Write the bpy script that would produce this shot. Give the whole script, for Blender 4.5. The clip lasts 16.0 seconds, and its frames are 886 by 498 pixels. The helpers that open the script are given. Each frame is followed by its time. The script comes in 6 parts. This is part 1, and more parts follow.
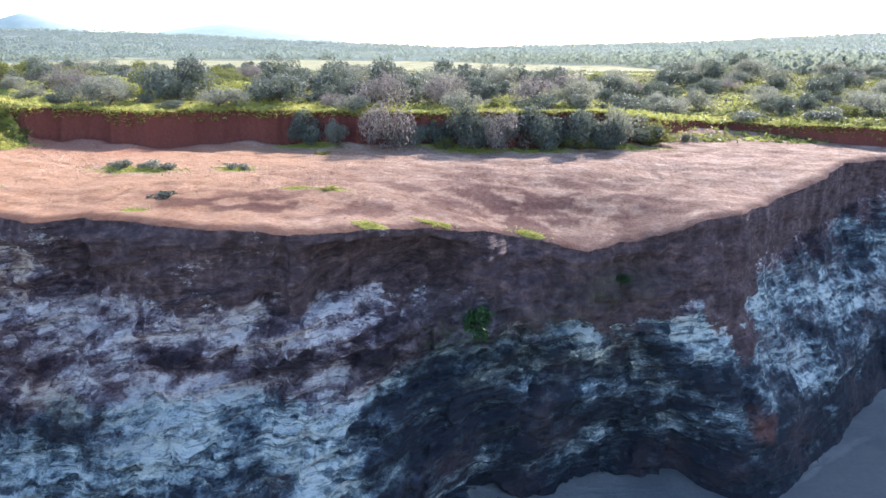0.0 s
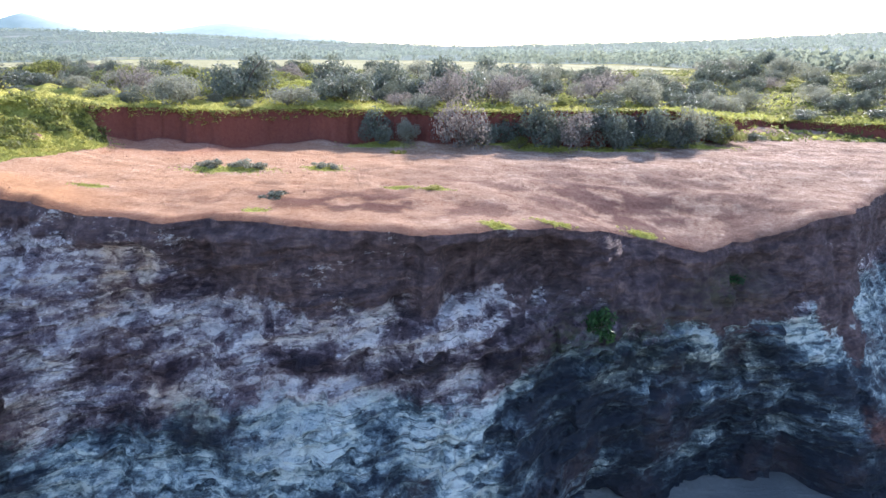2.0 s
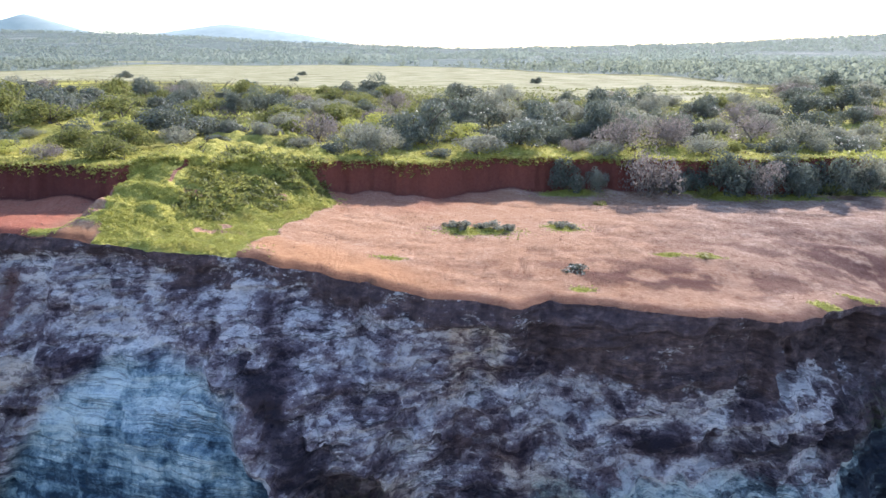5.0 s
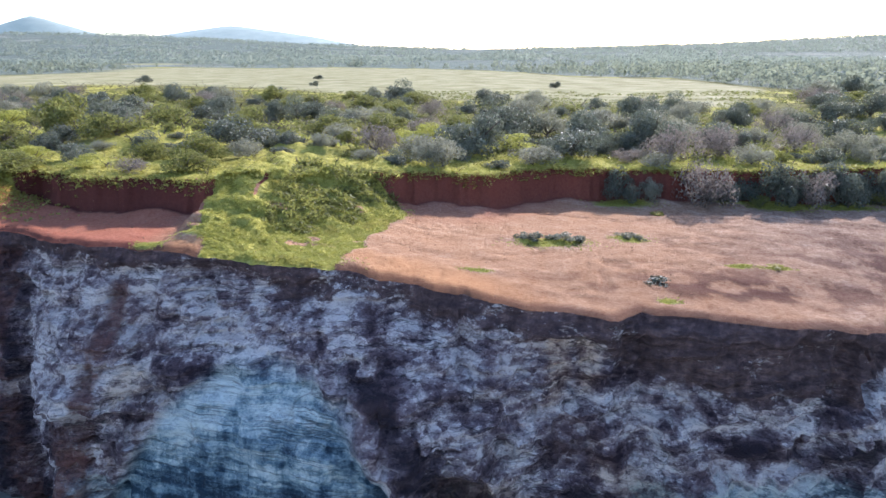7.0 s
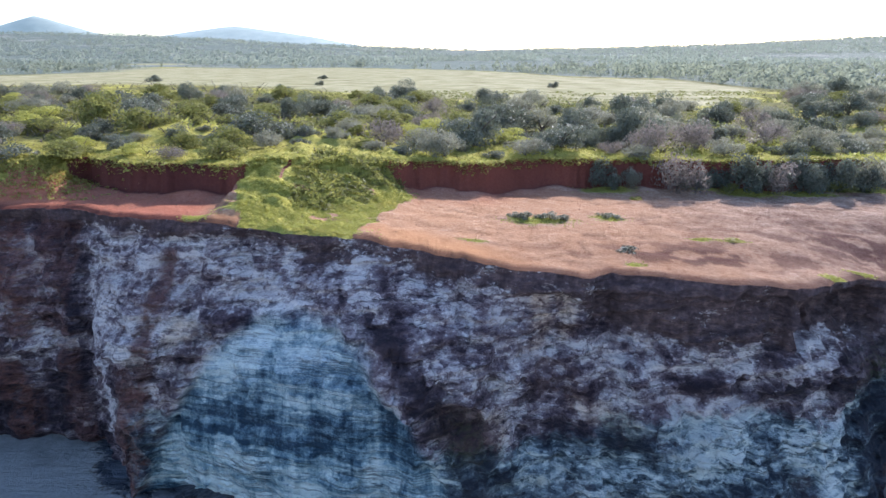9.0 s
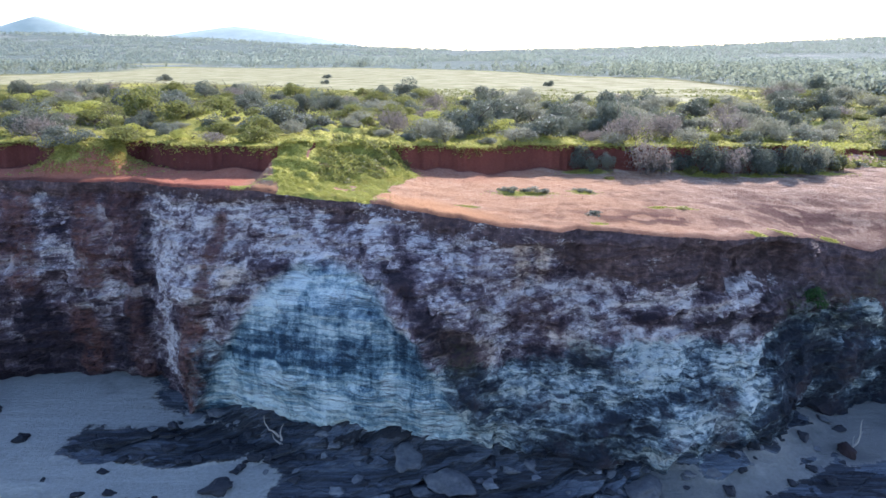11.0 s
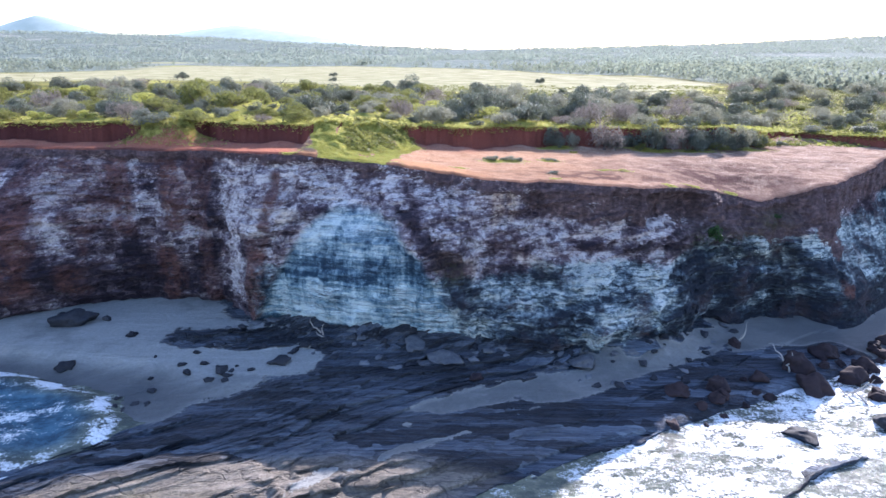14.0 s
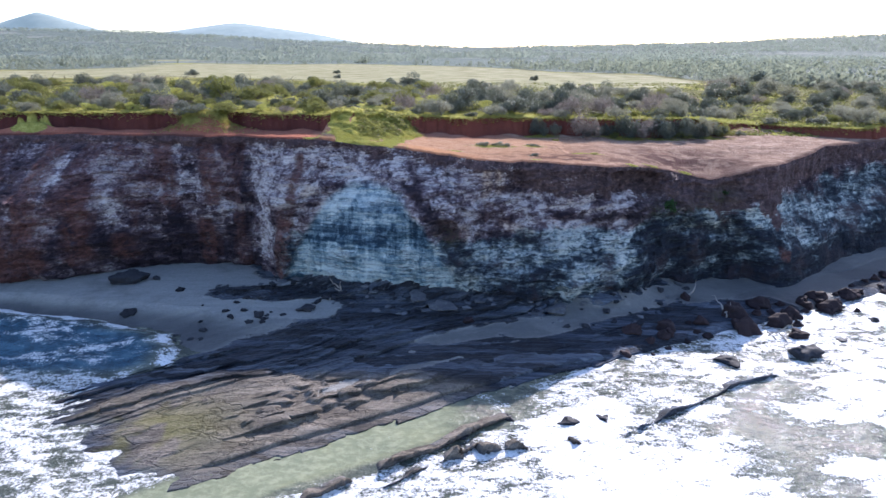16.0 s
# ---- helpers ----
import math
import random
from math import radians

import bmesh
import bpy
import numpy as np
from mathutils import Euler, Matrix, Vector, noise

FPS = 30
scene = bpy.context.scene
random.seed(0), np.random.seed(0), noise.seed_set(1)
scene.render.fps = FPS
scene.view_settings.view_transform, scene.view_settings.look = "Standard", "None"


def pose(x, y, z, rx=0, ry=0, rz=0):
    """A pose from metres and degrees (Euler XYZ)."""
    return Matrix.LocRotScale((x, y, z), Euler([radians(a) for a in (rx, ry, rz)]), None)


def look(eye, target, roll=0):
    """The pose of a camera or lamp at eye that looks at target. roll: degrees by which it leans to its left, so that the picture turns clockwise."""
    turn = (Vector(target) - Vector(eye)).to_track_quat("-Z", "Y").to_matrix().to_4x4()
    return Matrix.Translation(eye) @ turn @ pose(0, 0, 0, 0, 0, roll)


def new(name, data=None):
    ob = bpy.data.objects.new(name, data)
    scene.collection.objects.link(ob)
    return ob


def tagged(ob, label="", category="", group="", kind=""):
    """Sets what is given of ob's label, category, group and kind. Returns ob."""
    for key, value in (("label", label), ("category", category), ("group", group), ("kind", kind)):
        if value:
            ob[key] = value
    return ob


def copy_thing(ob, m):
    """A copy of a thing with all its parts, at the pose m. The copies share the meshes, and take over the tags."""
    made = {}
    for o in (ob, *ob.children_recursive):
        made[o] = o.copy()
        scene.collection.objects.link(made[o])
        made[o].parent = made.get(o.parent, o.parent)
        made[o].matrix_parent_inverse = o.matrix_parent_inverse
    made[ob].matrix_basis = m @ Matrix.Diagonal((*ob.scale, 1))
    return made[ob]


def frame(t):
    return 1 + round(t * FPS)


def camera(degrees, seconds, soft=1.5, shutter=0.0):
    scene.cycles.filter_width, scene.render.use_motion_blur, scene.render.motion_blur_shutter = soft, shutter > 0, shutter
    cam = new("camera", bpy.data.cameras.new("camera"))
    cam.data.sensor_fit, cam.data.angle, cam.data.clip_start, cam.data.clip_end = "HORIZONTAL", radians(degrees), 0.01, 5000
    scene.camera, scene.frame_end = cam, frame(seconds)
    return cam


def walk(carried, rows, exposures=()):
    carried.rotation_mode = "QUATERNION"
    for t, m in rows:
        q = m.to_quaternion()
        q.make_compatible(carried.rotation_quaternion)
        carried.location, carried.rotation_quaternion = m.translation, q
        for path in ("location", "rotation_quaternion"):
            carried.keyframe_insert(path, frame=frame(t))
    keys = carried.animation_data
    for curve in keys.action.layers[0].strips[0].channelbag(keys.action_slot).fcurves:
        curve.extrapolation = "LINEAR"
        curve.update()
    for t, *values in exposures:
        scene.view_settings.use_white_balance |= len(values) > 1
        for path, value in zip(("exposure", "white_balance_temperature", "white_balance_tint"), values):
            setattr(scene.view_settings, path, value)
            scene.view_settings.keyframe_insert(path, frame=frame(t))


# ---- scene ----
cam = camera(70, 16.0)
METRES, EYE, TILT, LEAN, TURN = 55.0, 17.6, -17.0, 0.0, 0.0
ROWS = [
    (0.0, 0.0, 0.0, 0.0, 0.0, 0.0, -0.0),
    (0.5, -0.0129, 0.0022, 0.0002, -0.04, -0.02, 0.03),
    (1.0, -0.0298, 0.0039, 0.0003, -0.03, -0.02, 0.04),
    (1.5, -0.0521, 0.0054, 0.0006, 0.01, -0.03, 0.07),
    (2.0, -0.0814, 0.0069, 0.0007, -0.01, -0.04, 0.05),
    (2.5, -0.1128, 0.0059, 0.0044, -0.01, -0.13, 0.06),
    (3.0, -0.1475, 0.0043, 0.0136, -0.07, -0.12, 0.02),
    (3.5, -0.1839, 0.0021, 0.0232, -0.12, -0.05, 0.0),
    (4.0, -0.2211, 0.0003, 0.0331, -0.12, -0.03, -0.01),
    (4.5, -0.2568, -0.0027, 0.0426, -0.09, -0.01, -0.02),
    (5.0, -0.2963, -0.0054, 0.0524, -0.07, 0.04, 0.01),
    (7.5, -0.3592, -0.0384, 0.0577, 0.4, 0.13, -0.03),
    (8.0, -0.3587, -0.0569, 0.0523, 0.43, 0.15, -0.06),
    (8.5, -0.3584, -0.0813, 0.0449, 0.44, 0.16, -0.09),
    (9.0, -0.3583, -0.1077, 0.0368, 0.44, 0.17, -0.14),
    (11.5, -0.3567, -0.2705, -0.0143, 0.48, 0.18, -0.18),
    (12.0, -0.3559, -0.3096, -0.0264, 0.5, 0.17, -0.21),
    (12.5, -0.3548, -0.3472, -0.0383, 0.49, 0.16, -0.2),
    (13.0, -0.3535, -0.3859, -0.0504, 0.49, 0.15, -0.2),
    (13.5, -0.3522, -0.4255, -0.0624, 0.49, 0.13, -0.21),
    (14.0, -0.3514, -0.4658, -0.0743, 0.48, 0.1, -0.2),
    (14.5, -0.3506, -0.5043, -0.0854, 0.47, 0.07, -0.21),
    (15.0, -0.3497, -0.5484, -0.0981, 0.46, 0.02, -0.23),
    (15.5, -0.3485, -0.5906, -0.1097, 0.43, -0.03, -0.26),
    (16.0, -0.3481, -0.6323, -0.1217, 0.42, -0.08, -0.27),
]
walk(cam, [(t, pose(0, 0, EYE, TILT, LEAN, TURN) @ pose(METRES * x, METRES * y, METRES * z, 90 + pitch, roll, yaw)) for t, x, y, z, yaw, pitch, roll in ROWS], exposures=[(0.0, 1.78, 5850, 15), (3.0, 1.76, 5850, 15), (5.0, 1.48, 5900, 16), (9.0, 1.3, 5850, 16), (12.5, 1.7, 5750, 18), (14.5, 1.72, 5760, 20), (16.0, 1.18, 5870, 19)])

# ---- world, sun ----
SUN_AZ, SUN_EL = 29.0, 28.2  # degrees to the right of straight inland, degrees up
world = bpy.data.worlds.new("sky")
scene.world = world
world.use_nodes = True
wn = world.node_tree.nodes
sky = wn.new("ShaderNodeTexSky")
sky.sky_type, sky.sun_disc = "NISHITA", False
sky.sun_elevation, sky.sun_rotation = radians(SUN_EL), radians(SUN_AZ)
sky.air_density, sky.dust_density, sky.ozone_density = 1.0, 0.7, 2.0
wn["Background"].inputs["Strength"].default_value = 0.15
world.node_tree.links.new(sky.outputs["Color"], wn["Background"].inputs["Color"])
sun = new("sun", bpy.data.lights.new("sun", "SUN"))
sun.data.energy, sun.data.angle, sun.data.color = 4.2, radians(0.5), (1.0, 0.93, 0.84)
toward = Vector((math.sin(radians(SUN_AZ)) * math.cos(radians(SUN_EL)), math.cos(radians(SUN_AZ)) * math.cos(radians(SUN_EL)), math.sin(radians(SUN_EL))))
sun.matrix_world = look(tuple(toward * 50), (0, 0, 0))

# ---- noise and the plan of the land ----


def lattice(i, j, k, seed):
    h = (i * 73856093) ^ (j * 19349663) ^ (k * 83492791) ^ (seed * 2654435761)
    h = (h ^ (h >> 13)) * 1274126177 & 0x7FFFFFFF
    h = (h ^ (h >> 16)) * 2246822519 & 0x7FFFFFFF
    return (h ^ (h >> 15)) % 65536 / 65535.0


def vnoise(x, y, z=0.0, seed=0):
    """Value noise from 0 to 1, for whole arrays."""
    x, y, z = np.broadcast_arrays(np.asarray(x, float), np.asarray(y, float), np.asarray(z, float))
    xi, yi, zi = np.floor(x), np.floor(y), np.floor(z)
    u, v, w = x - xi, y - yi, z - zi
    u, v, w = u * u * (3 - 2 * u), v * v * (3 - 2 * v), w * w * (3 - 2 * w)
    i, j, k = xi.astype(np.int64), yi.astype(np.int64), zi.astype(np.int64)
    total = 0.0
    for a in (0, 1):
        for b in (0, 1):
            for c in (0, 1):
                part_w = (u if a else 1 - u) * (v if b else 1 - v) * (w if c else 1 - w)
                total = total + part_w * lattice(i + a, j + b, k + c, seed)
    return total


def fbm(x, y, z=0.0, octaves=4, seed=0):
    total, gain, norm = 0.0, 1.0, 0.0
    for o in range(octaves):
        s = 2.03 ** o
        total = total + gain * vnoise(x * s, y * s, np.asarray(z) * s, seed + o * 7)
        norm += gain
        gain *= 0.5
    return total / norm


def smooth(a):
    a = np.clip(a, 0, 1)
    return a * a * (3 - 2 * a)


def bump_at(x, y, cx, cy, rx, ry):
    return np.exp(-((x - cx) / rx) ** 2 - ((y - cy) / ry) ** 2)


EDGE_X = [-3000, -110, -75, -62, -57, -51.5, -46.9, -42.5, -40, -37.4, -34.8, -32.7, -30.6, -28.6, -25, -23.5, -21.9, -20.5, -18.6, -16.8, -15, -13.6, -12.5, -10.2, -8.3, -6.8, -5.1, -3.3, -2.7, -0.7, 1.0, 2.7, 4.1, 4.9, 5.9, 7.4, 8.8, 10.7, 13, 16.5, 20.2, 22.8, 28.7, 32.5, 40, 48, 60, 120, 3000]
EDGE_Y = [300, 30, 28.5, 28.5, 28.8, 28.0, 28.0, 27.6, 27.4, 26, 24.7, 24.4, 23.8, 23.6, 23.5, 23.4, 22.8, 22.5, 21.8, 21.3, 21, 20.5, 21.2, 20.6, 20.15, 20.05, 19.95, 20.5, 21.1, 22.5, 23.3, 24.5, 24.8, 24.4, 24.1, 25.1, 25.4, 25.6, 26.6, 30.2, 32.8, 36, 39.2, 41, 45, 48.5, 52, 70, 900]
FOOT_X = [-3000, -110, -75, -62, -56, -52, -48, -44.4, -38.5, -34.7, -32, -28.7, -25, -20.7, -16, -10.6, -7, -2, 0.8, 4.8, 9.8, 11, 12, 13.6, 15.3, 17.7, 20.4, 22.9, 29, 40, 60, 120, 3000]
FOOT_Y = [295, 26, 23, 21, 21.8, 23.4, 25.1, 26.0, 25.0, 21.5, 21, 19.6, 18.8, 18.0, 17.3, 16.9, 16.5, 18.0, 20.6, 22.0, 22.8, 21.6, 20.7, 20.8, 22.2, 24.2, 26.5, 28.6, 32.0, 38, 45, 64, 890]
BANK_X = [-3000, -110, -64, -53, -49, -46.5, -43.5, -41.5, -38, -34, -31.5, -30.5, -25, -23, -21.8, -17, -14, -10.5, 0, 4, 8, 12, 15, 17, 20, 22.6, 24.5, 26.6, 30, 33, 60, 3000]
BANK_Y = [310, 34, 31.2, 31.6, 31.8, 30.4, 31.0, 33, 30.4, 30.2, 29.5, 30.5, 34.0, 35.0, 36, 36.6, 39.6, 40.1, 40.4, 40.3, 41, 42, 44.5, 47.5, 50.5, 51, 47, 44.6, 41.5, 42.5, 54, 910]
TOP_X = [-3000, -30, -22, -17, -12, 10, 17, 22, 27, 32, 60, 3000]
TOP_Z = [15.6, 15.5, 14.8, 14.5, 14.2, 14.2, 13.1, 12.5, 12.9, 13.1, 13.2, 13.0]


def edge_y(x):
    near = smooth((90 - np.abs(x)) / 20)
    return np.interp(x, EDGE_X, EDGE_Y) + near * (0.35 * (fbm(x * 0.5, 3.3, 0, 3, 11) - 0.5) + 0.8 * (fbm(x * 1.15, 7.7, 0, 4, 12) - 0.5) + 0.14 * (vnoise(x * 4.3, 1.7, 0, 13) - 0.5))


def foot_y(x):
    return np.interp(x, FOOT_X, FOOT_Y) + 0.8 * (fbm(x * 0.3, 1.2, 0, 3, 15) - 0.5)


def bank_y(x):
    lobes = smooth((100 - np.abs(x)) / 20) * (1.1 * (fbm(x * 0.45, 9.1, 0, 3, 21) - 0.5) + 0.5 * (vnoise(x * 1.9, 2.2, 0, 22) - 0.5) + 0.2 * (vnoise(x * 4.5, 2.9, 0, 23) - 0.5))
    return np.maximum(np.interp(x, BANK_X, BANK_Y) + lobes, edge_y(x) + 0.9)


def plateau_z(x, y):
    level = np.interp(x, [-60, -44, -33, -30, -25.7, -20, -15.6, -10, -5, 0, 14, 40], [13.7, 13.7, 13.85, 13.8, 13.3, 12.75, 12.4, 12.25, 12.1, 12.0, 11.9, 11.6])
    return level - 1.7 * bump_at(x, y, 6, 24, 5.5, 6) - 0.75 * bump_at(x, y, 15.5, 29, 5, 5)


SKY_A = [-1.5, -0.7, -0.5, -0.35, -0.2, 0, 0.2, 0.35, 0.5, 0.7, 1.5]
SKY_E = [38, 38, 36, 28, 18, 13, 14, 19, 27, 37, 45]


# the open field: its near and far border, by x / y
NEAR_A, NEAR_Y = [-1.2, -0.83, -0.69, -0.55, -0.44, -0.33, -0.23, -0.11, 0.06, 0.23, 0.33, 0.45], [140, 151, 163, 163, 144, 125, 103, 95, 90, 90, 118, 400]
FAR_A, FAR_Y = [-1.2, -0.77, -0.61, -0.46, -0.345, -0.21, -0.05, 0.1, 0.255, 0.33, 0.4, 0.6], [230, 250, 300, 470, 410, 430, 365, 241, 197, 150, 124, 100]


def ramp_mask(x, y):
    """The grassed spur that runs from the top of the bank down to the cliff's edge."""
    side = smooth((x + 31.9) / 1.2) * smooth((-20.9 - 0.2 * np.abs(y - 34) - x + 0.8 * (fbm(x * 0.5, y * 0.5, 0, 3, 34) - 0.5)) / 4.4)
    return side * np.clip(1 - (np.interp(x, [-33, -30, -26, -22], [31.5, 32.5, 35.5, 37]) - y) / 9.5, 0, 1) ** 1.35


def spur_green(x, y):
    """Where the low plants of the spur grow, down to the cliff's edge."""
    rag = 1.1 * (fbm(x * 0.7, y * 0.9, 0, 4, 74) - 0.5)
    right = np.interp(y, [23, 26, 30, 33, 34.5, 36, 38], [-24.0, -23.6, -22.5, -21.6, -22.2, -24.5, -27])
    return smooth((x + np.interp(y, [23, 27, 29, 32], [29.6, 30.8, 31.2, 31.6]) + rag) / 0.5) * smooth((right - x + rag) / 0.6) * smooth((38 - y) / 0.5)


def land_z(x, y):
    x, y = np.broadcast_arrays(np.asarray(x, float), np.asarray(y, float))
    low = plateau_z(x, y)
    by = bank_y(x)
    top = np.interp(x, TOP_X, TOP_Z)
    d = y - by
    face = smooth((d + 0.15) / (0.4 + 0.4 * vnoise(x * 0.7, 4.4, 0, 31)))
    inland = top + (14.6 - top) * smooth((d - 4) / 50) + 0.35 * smooth(d / 3) * (fbm(x * 0.12, y * 0.12, 0, 3, 32) - 0.5)
    inland = inland + 1.1 * bump_at(x, y, -41, 45, 4.5, 4) + 0.5 * bump_at(x, y, -13, 44, 5, 3)
    # distant rises behind the open field
    a = x / np.maximum(y, 1)
    ridge = np.interp(a, SKY_A, SKY_E) / 1120.0
    rise = smooth((y - 330) / 1700) ** 1.3
    hills = rise * (6 + ridge * np.minimum(y, 2300) + 10 * (fbm(x * 0.003, y * 0.003, 0, 3, 33) - 0.5))
    hills = hills * (1 + 0.5 * smooth((y - 420) / 300) * smooth((1500 - y) / 500) * (fbm(x * 0.0035, y * 0.0045, 0, 3, 29) - 0.3)) - smooth((y - 2300) / 1500) * 60
    ramp = low + (top - low) * ramp_mask(x, y) + 0.5 * ramp_mask(x, y) * (fbm(x * 0.6, y * 0.6, 0, 3, 35) - 0.35)
    z = low + (inland - low) * face
    z = np.maximum(z, np.where(d < 3, ramp, -99))
    z = z + smooth((0.6 - d) / 0.8) * smooth((y - edge_y(x) - 0.6) / 1.2) * (2.1 * bump_at(x, y, -44.2, 31.0, 2.4, 1.9) + 0.9 * bump_at(x, y, -62, 30.2, 2.5, 1.3)) * (0.75 + 0.6 * fbm(x * 0.6, y * 0.8, 0, 3, 48))
    # scoured soil: low swells and narrow rills on the bare shelf
    bare = smooth((0.3 - d) / 0.8) * (1 - spur_green(x, y))
    swell = 0.26 * (fbm(x * 0.13 + 0.12 * y, y * 0.13 - 0.05 * x, 0, 4, 41) - 0.5)
    rill = -0.07 * smooth((0.05 - np.abs(fbm(x * 0.12 + 0.05 * y + 3, y * 0.24, 0, 4, 43) - 0.5)) / 0.05)
    grit = 0.13 * (fbm(x * 0.9, y * 1.3, 0, 4, 44) - 0.5) + 0.35 * smooth((x + 14) / 8) * (np.abs(fbm(x * 0.28, y * 0.34, 0, 4, 30) - 0.5) - 0.12)
    talus = 0.4 * smooth((d + 2.0) / 1.8) * vnoise(x * 0.5, 8.8, 0, 45)
    lip = -0.12 * smooth((0.4 - (y - edge_y(x))) / 0.4)
    mats = 1.1 * (fbm(x * 0.8, y * 1.0, 0, 4, 46) - 0.5) * np.maximum(smooth((ramp_mask(x, y) - 0.02) / 0.2), 0.35 * spur_green(x, y)) + 0.5 * (fbm(x * 0.45, y * 0.6, 0, 4, 47) - 0.45) * smooth((d - 0.8) / 1.5) * smooth((60 - y) / 20)
    return z + mats + bare * (swell + rill * smooth((y - edge_y(x)) / 3) + grit + talus) + lip + np.where(y > 330, hills, 0)


# how far the face has come forward from edge to foot, by depth: steep wall, jutting nose, recess, prow
PROFILES = [
    ([0, 0.05, 0.12, 0.25, 0.35, 0.65, 0.85, 1], [0, 0.06, 0.3, 0.8, 1.15, 1.4, 1.25, 1]),
    ([0, 0.1, 0.2, 0.4, 0.55, 0.7, 0.85, 1], [0, 0.02, 0.08, 0.42, 0.9, 1.35, 1.25, 0.95]),
    ([0, 0.1, 0.28, 0.45, 0.7, 1], [0, 0.12, 0.6, 0.85, 0.95, 1]),
    ([0, 0.25, 0.42, 0.55, 0.65, 0.85, 1], [0, 0.05, 0.25, 0.5, 0.7, 0.85, 1]),
]
SHARES = [[1, 0, 0, 0, 0, 0], [0, 1, 1, 0, 0, 0], [0, 0, 0, 1, 1, 0], [0, 0, 0, 0, 0, 1]]


def face_profile(x, tau):
    return sum(np.interp(x, [-21, -16, -3, 1, 9, 12.5], w) * np.interp(tau, *p) for w, p in zip(SHARES, PROFILES))


def dome_mask(x, z):
    """The pale arch of a fresh rock fall."""
    r = np.abs(x + 26.3 + 0.6 * (fbm(z * 0.5, 3.0, 0, 2, 51) - 0.5)) / 7.3
    crest = 10.9 - 7.2 * r ** 2.1 + 1.3 * (fbm(x * 0.7, z * 0.4, 0, 4, 52) - 0.5)
    return smooth((crest - z) / 1.1) * smooth((z - 0.4) / 1.0)


# ---- shore ----
LEFT_Y = [-40, -12, -8, -3, 2, 5, 7.5, 10, 12, 13.5, 15, 18, 40]
LEFT_X = [-20, -28, -34, -40.5, -43, -40, -39.6, -42, -47, -53, -60, -80, -140]


def strike(x, y):
    """Across the strike of the tilted beds, growing landward, with their waviness."""
    return -0.5 * x + 0.866 * y + 1.2 * (fbm(x * 0.13, y * 0.13, 0, 3, 61) - 0.5)


def sand_mask(x, y):
    v = strike(x, y)
    west = smooth((v - 24.2 - 2.6 * (fbm(x * 0.35, y * 0.5, 0, 4, 62) - 0.5)) / 2.0) * smooth((-26.8 - 0.75 * (v - 25) - x + 5 * (fbm(x * 0.3, y * 0.4, 0, 4, 50) - 0.5)) / 3.4 + 0.5)
    west = west * (1 - smooth((bump_at(x, y, -35, 17.4, 5.5, 1.7) - 0.25 - 0.6 * (fbm(x * 0.6, y * 0.9, 0, 3, 48) - 0.5)) / 0.2))
    east = smooth((v - 13.6) / 1.0) * smooth((18.6 - v) / 1.0) * smooth((x + 23 - 1.6 * (v - 18)) / 3) * smooth((8 - x) / 4)
    east = np.maximum(east, smooth((x - 3) / 3) * smooth((7 - x) / 3) * smooth((v - 13) / 1.0))
    patchy = smooth((fbm(x * 0.3 + y * 0.1, y * 0.55 - x * 0.22, 0, 3, 63) - 0.42) / 0.1)
    foot = smooth((y - foot_y(x) + 4.6 + 1.6 * (fbm(x * 0.4, y * 0.4, 0, 3, 69) - 0.5)) / 0.8) * smooth((x - 0.5) / 2)
    return np.maximum(np.maximum(west, foot), east * patchy)


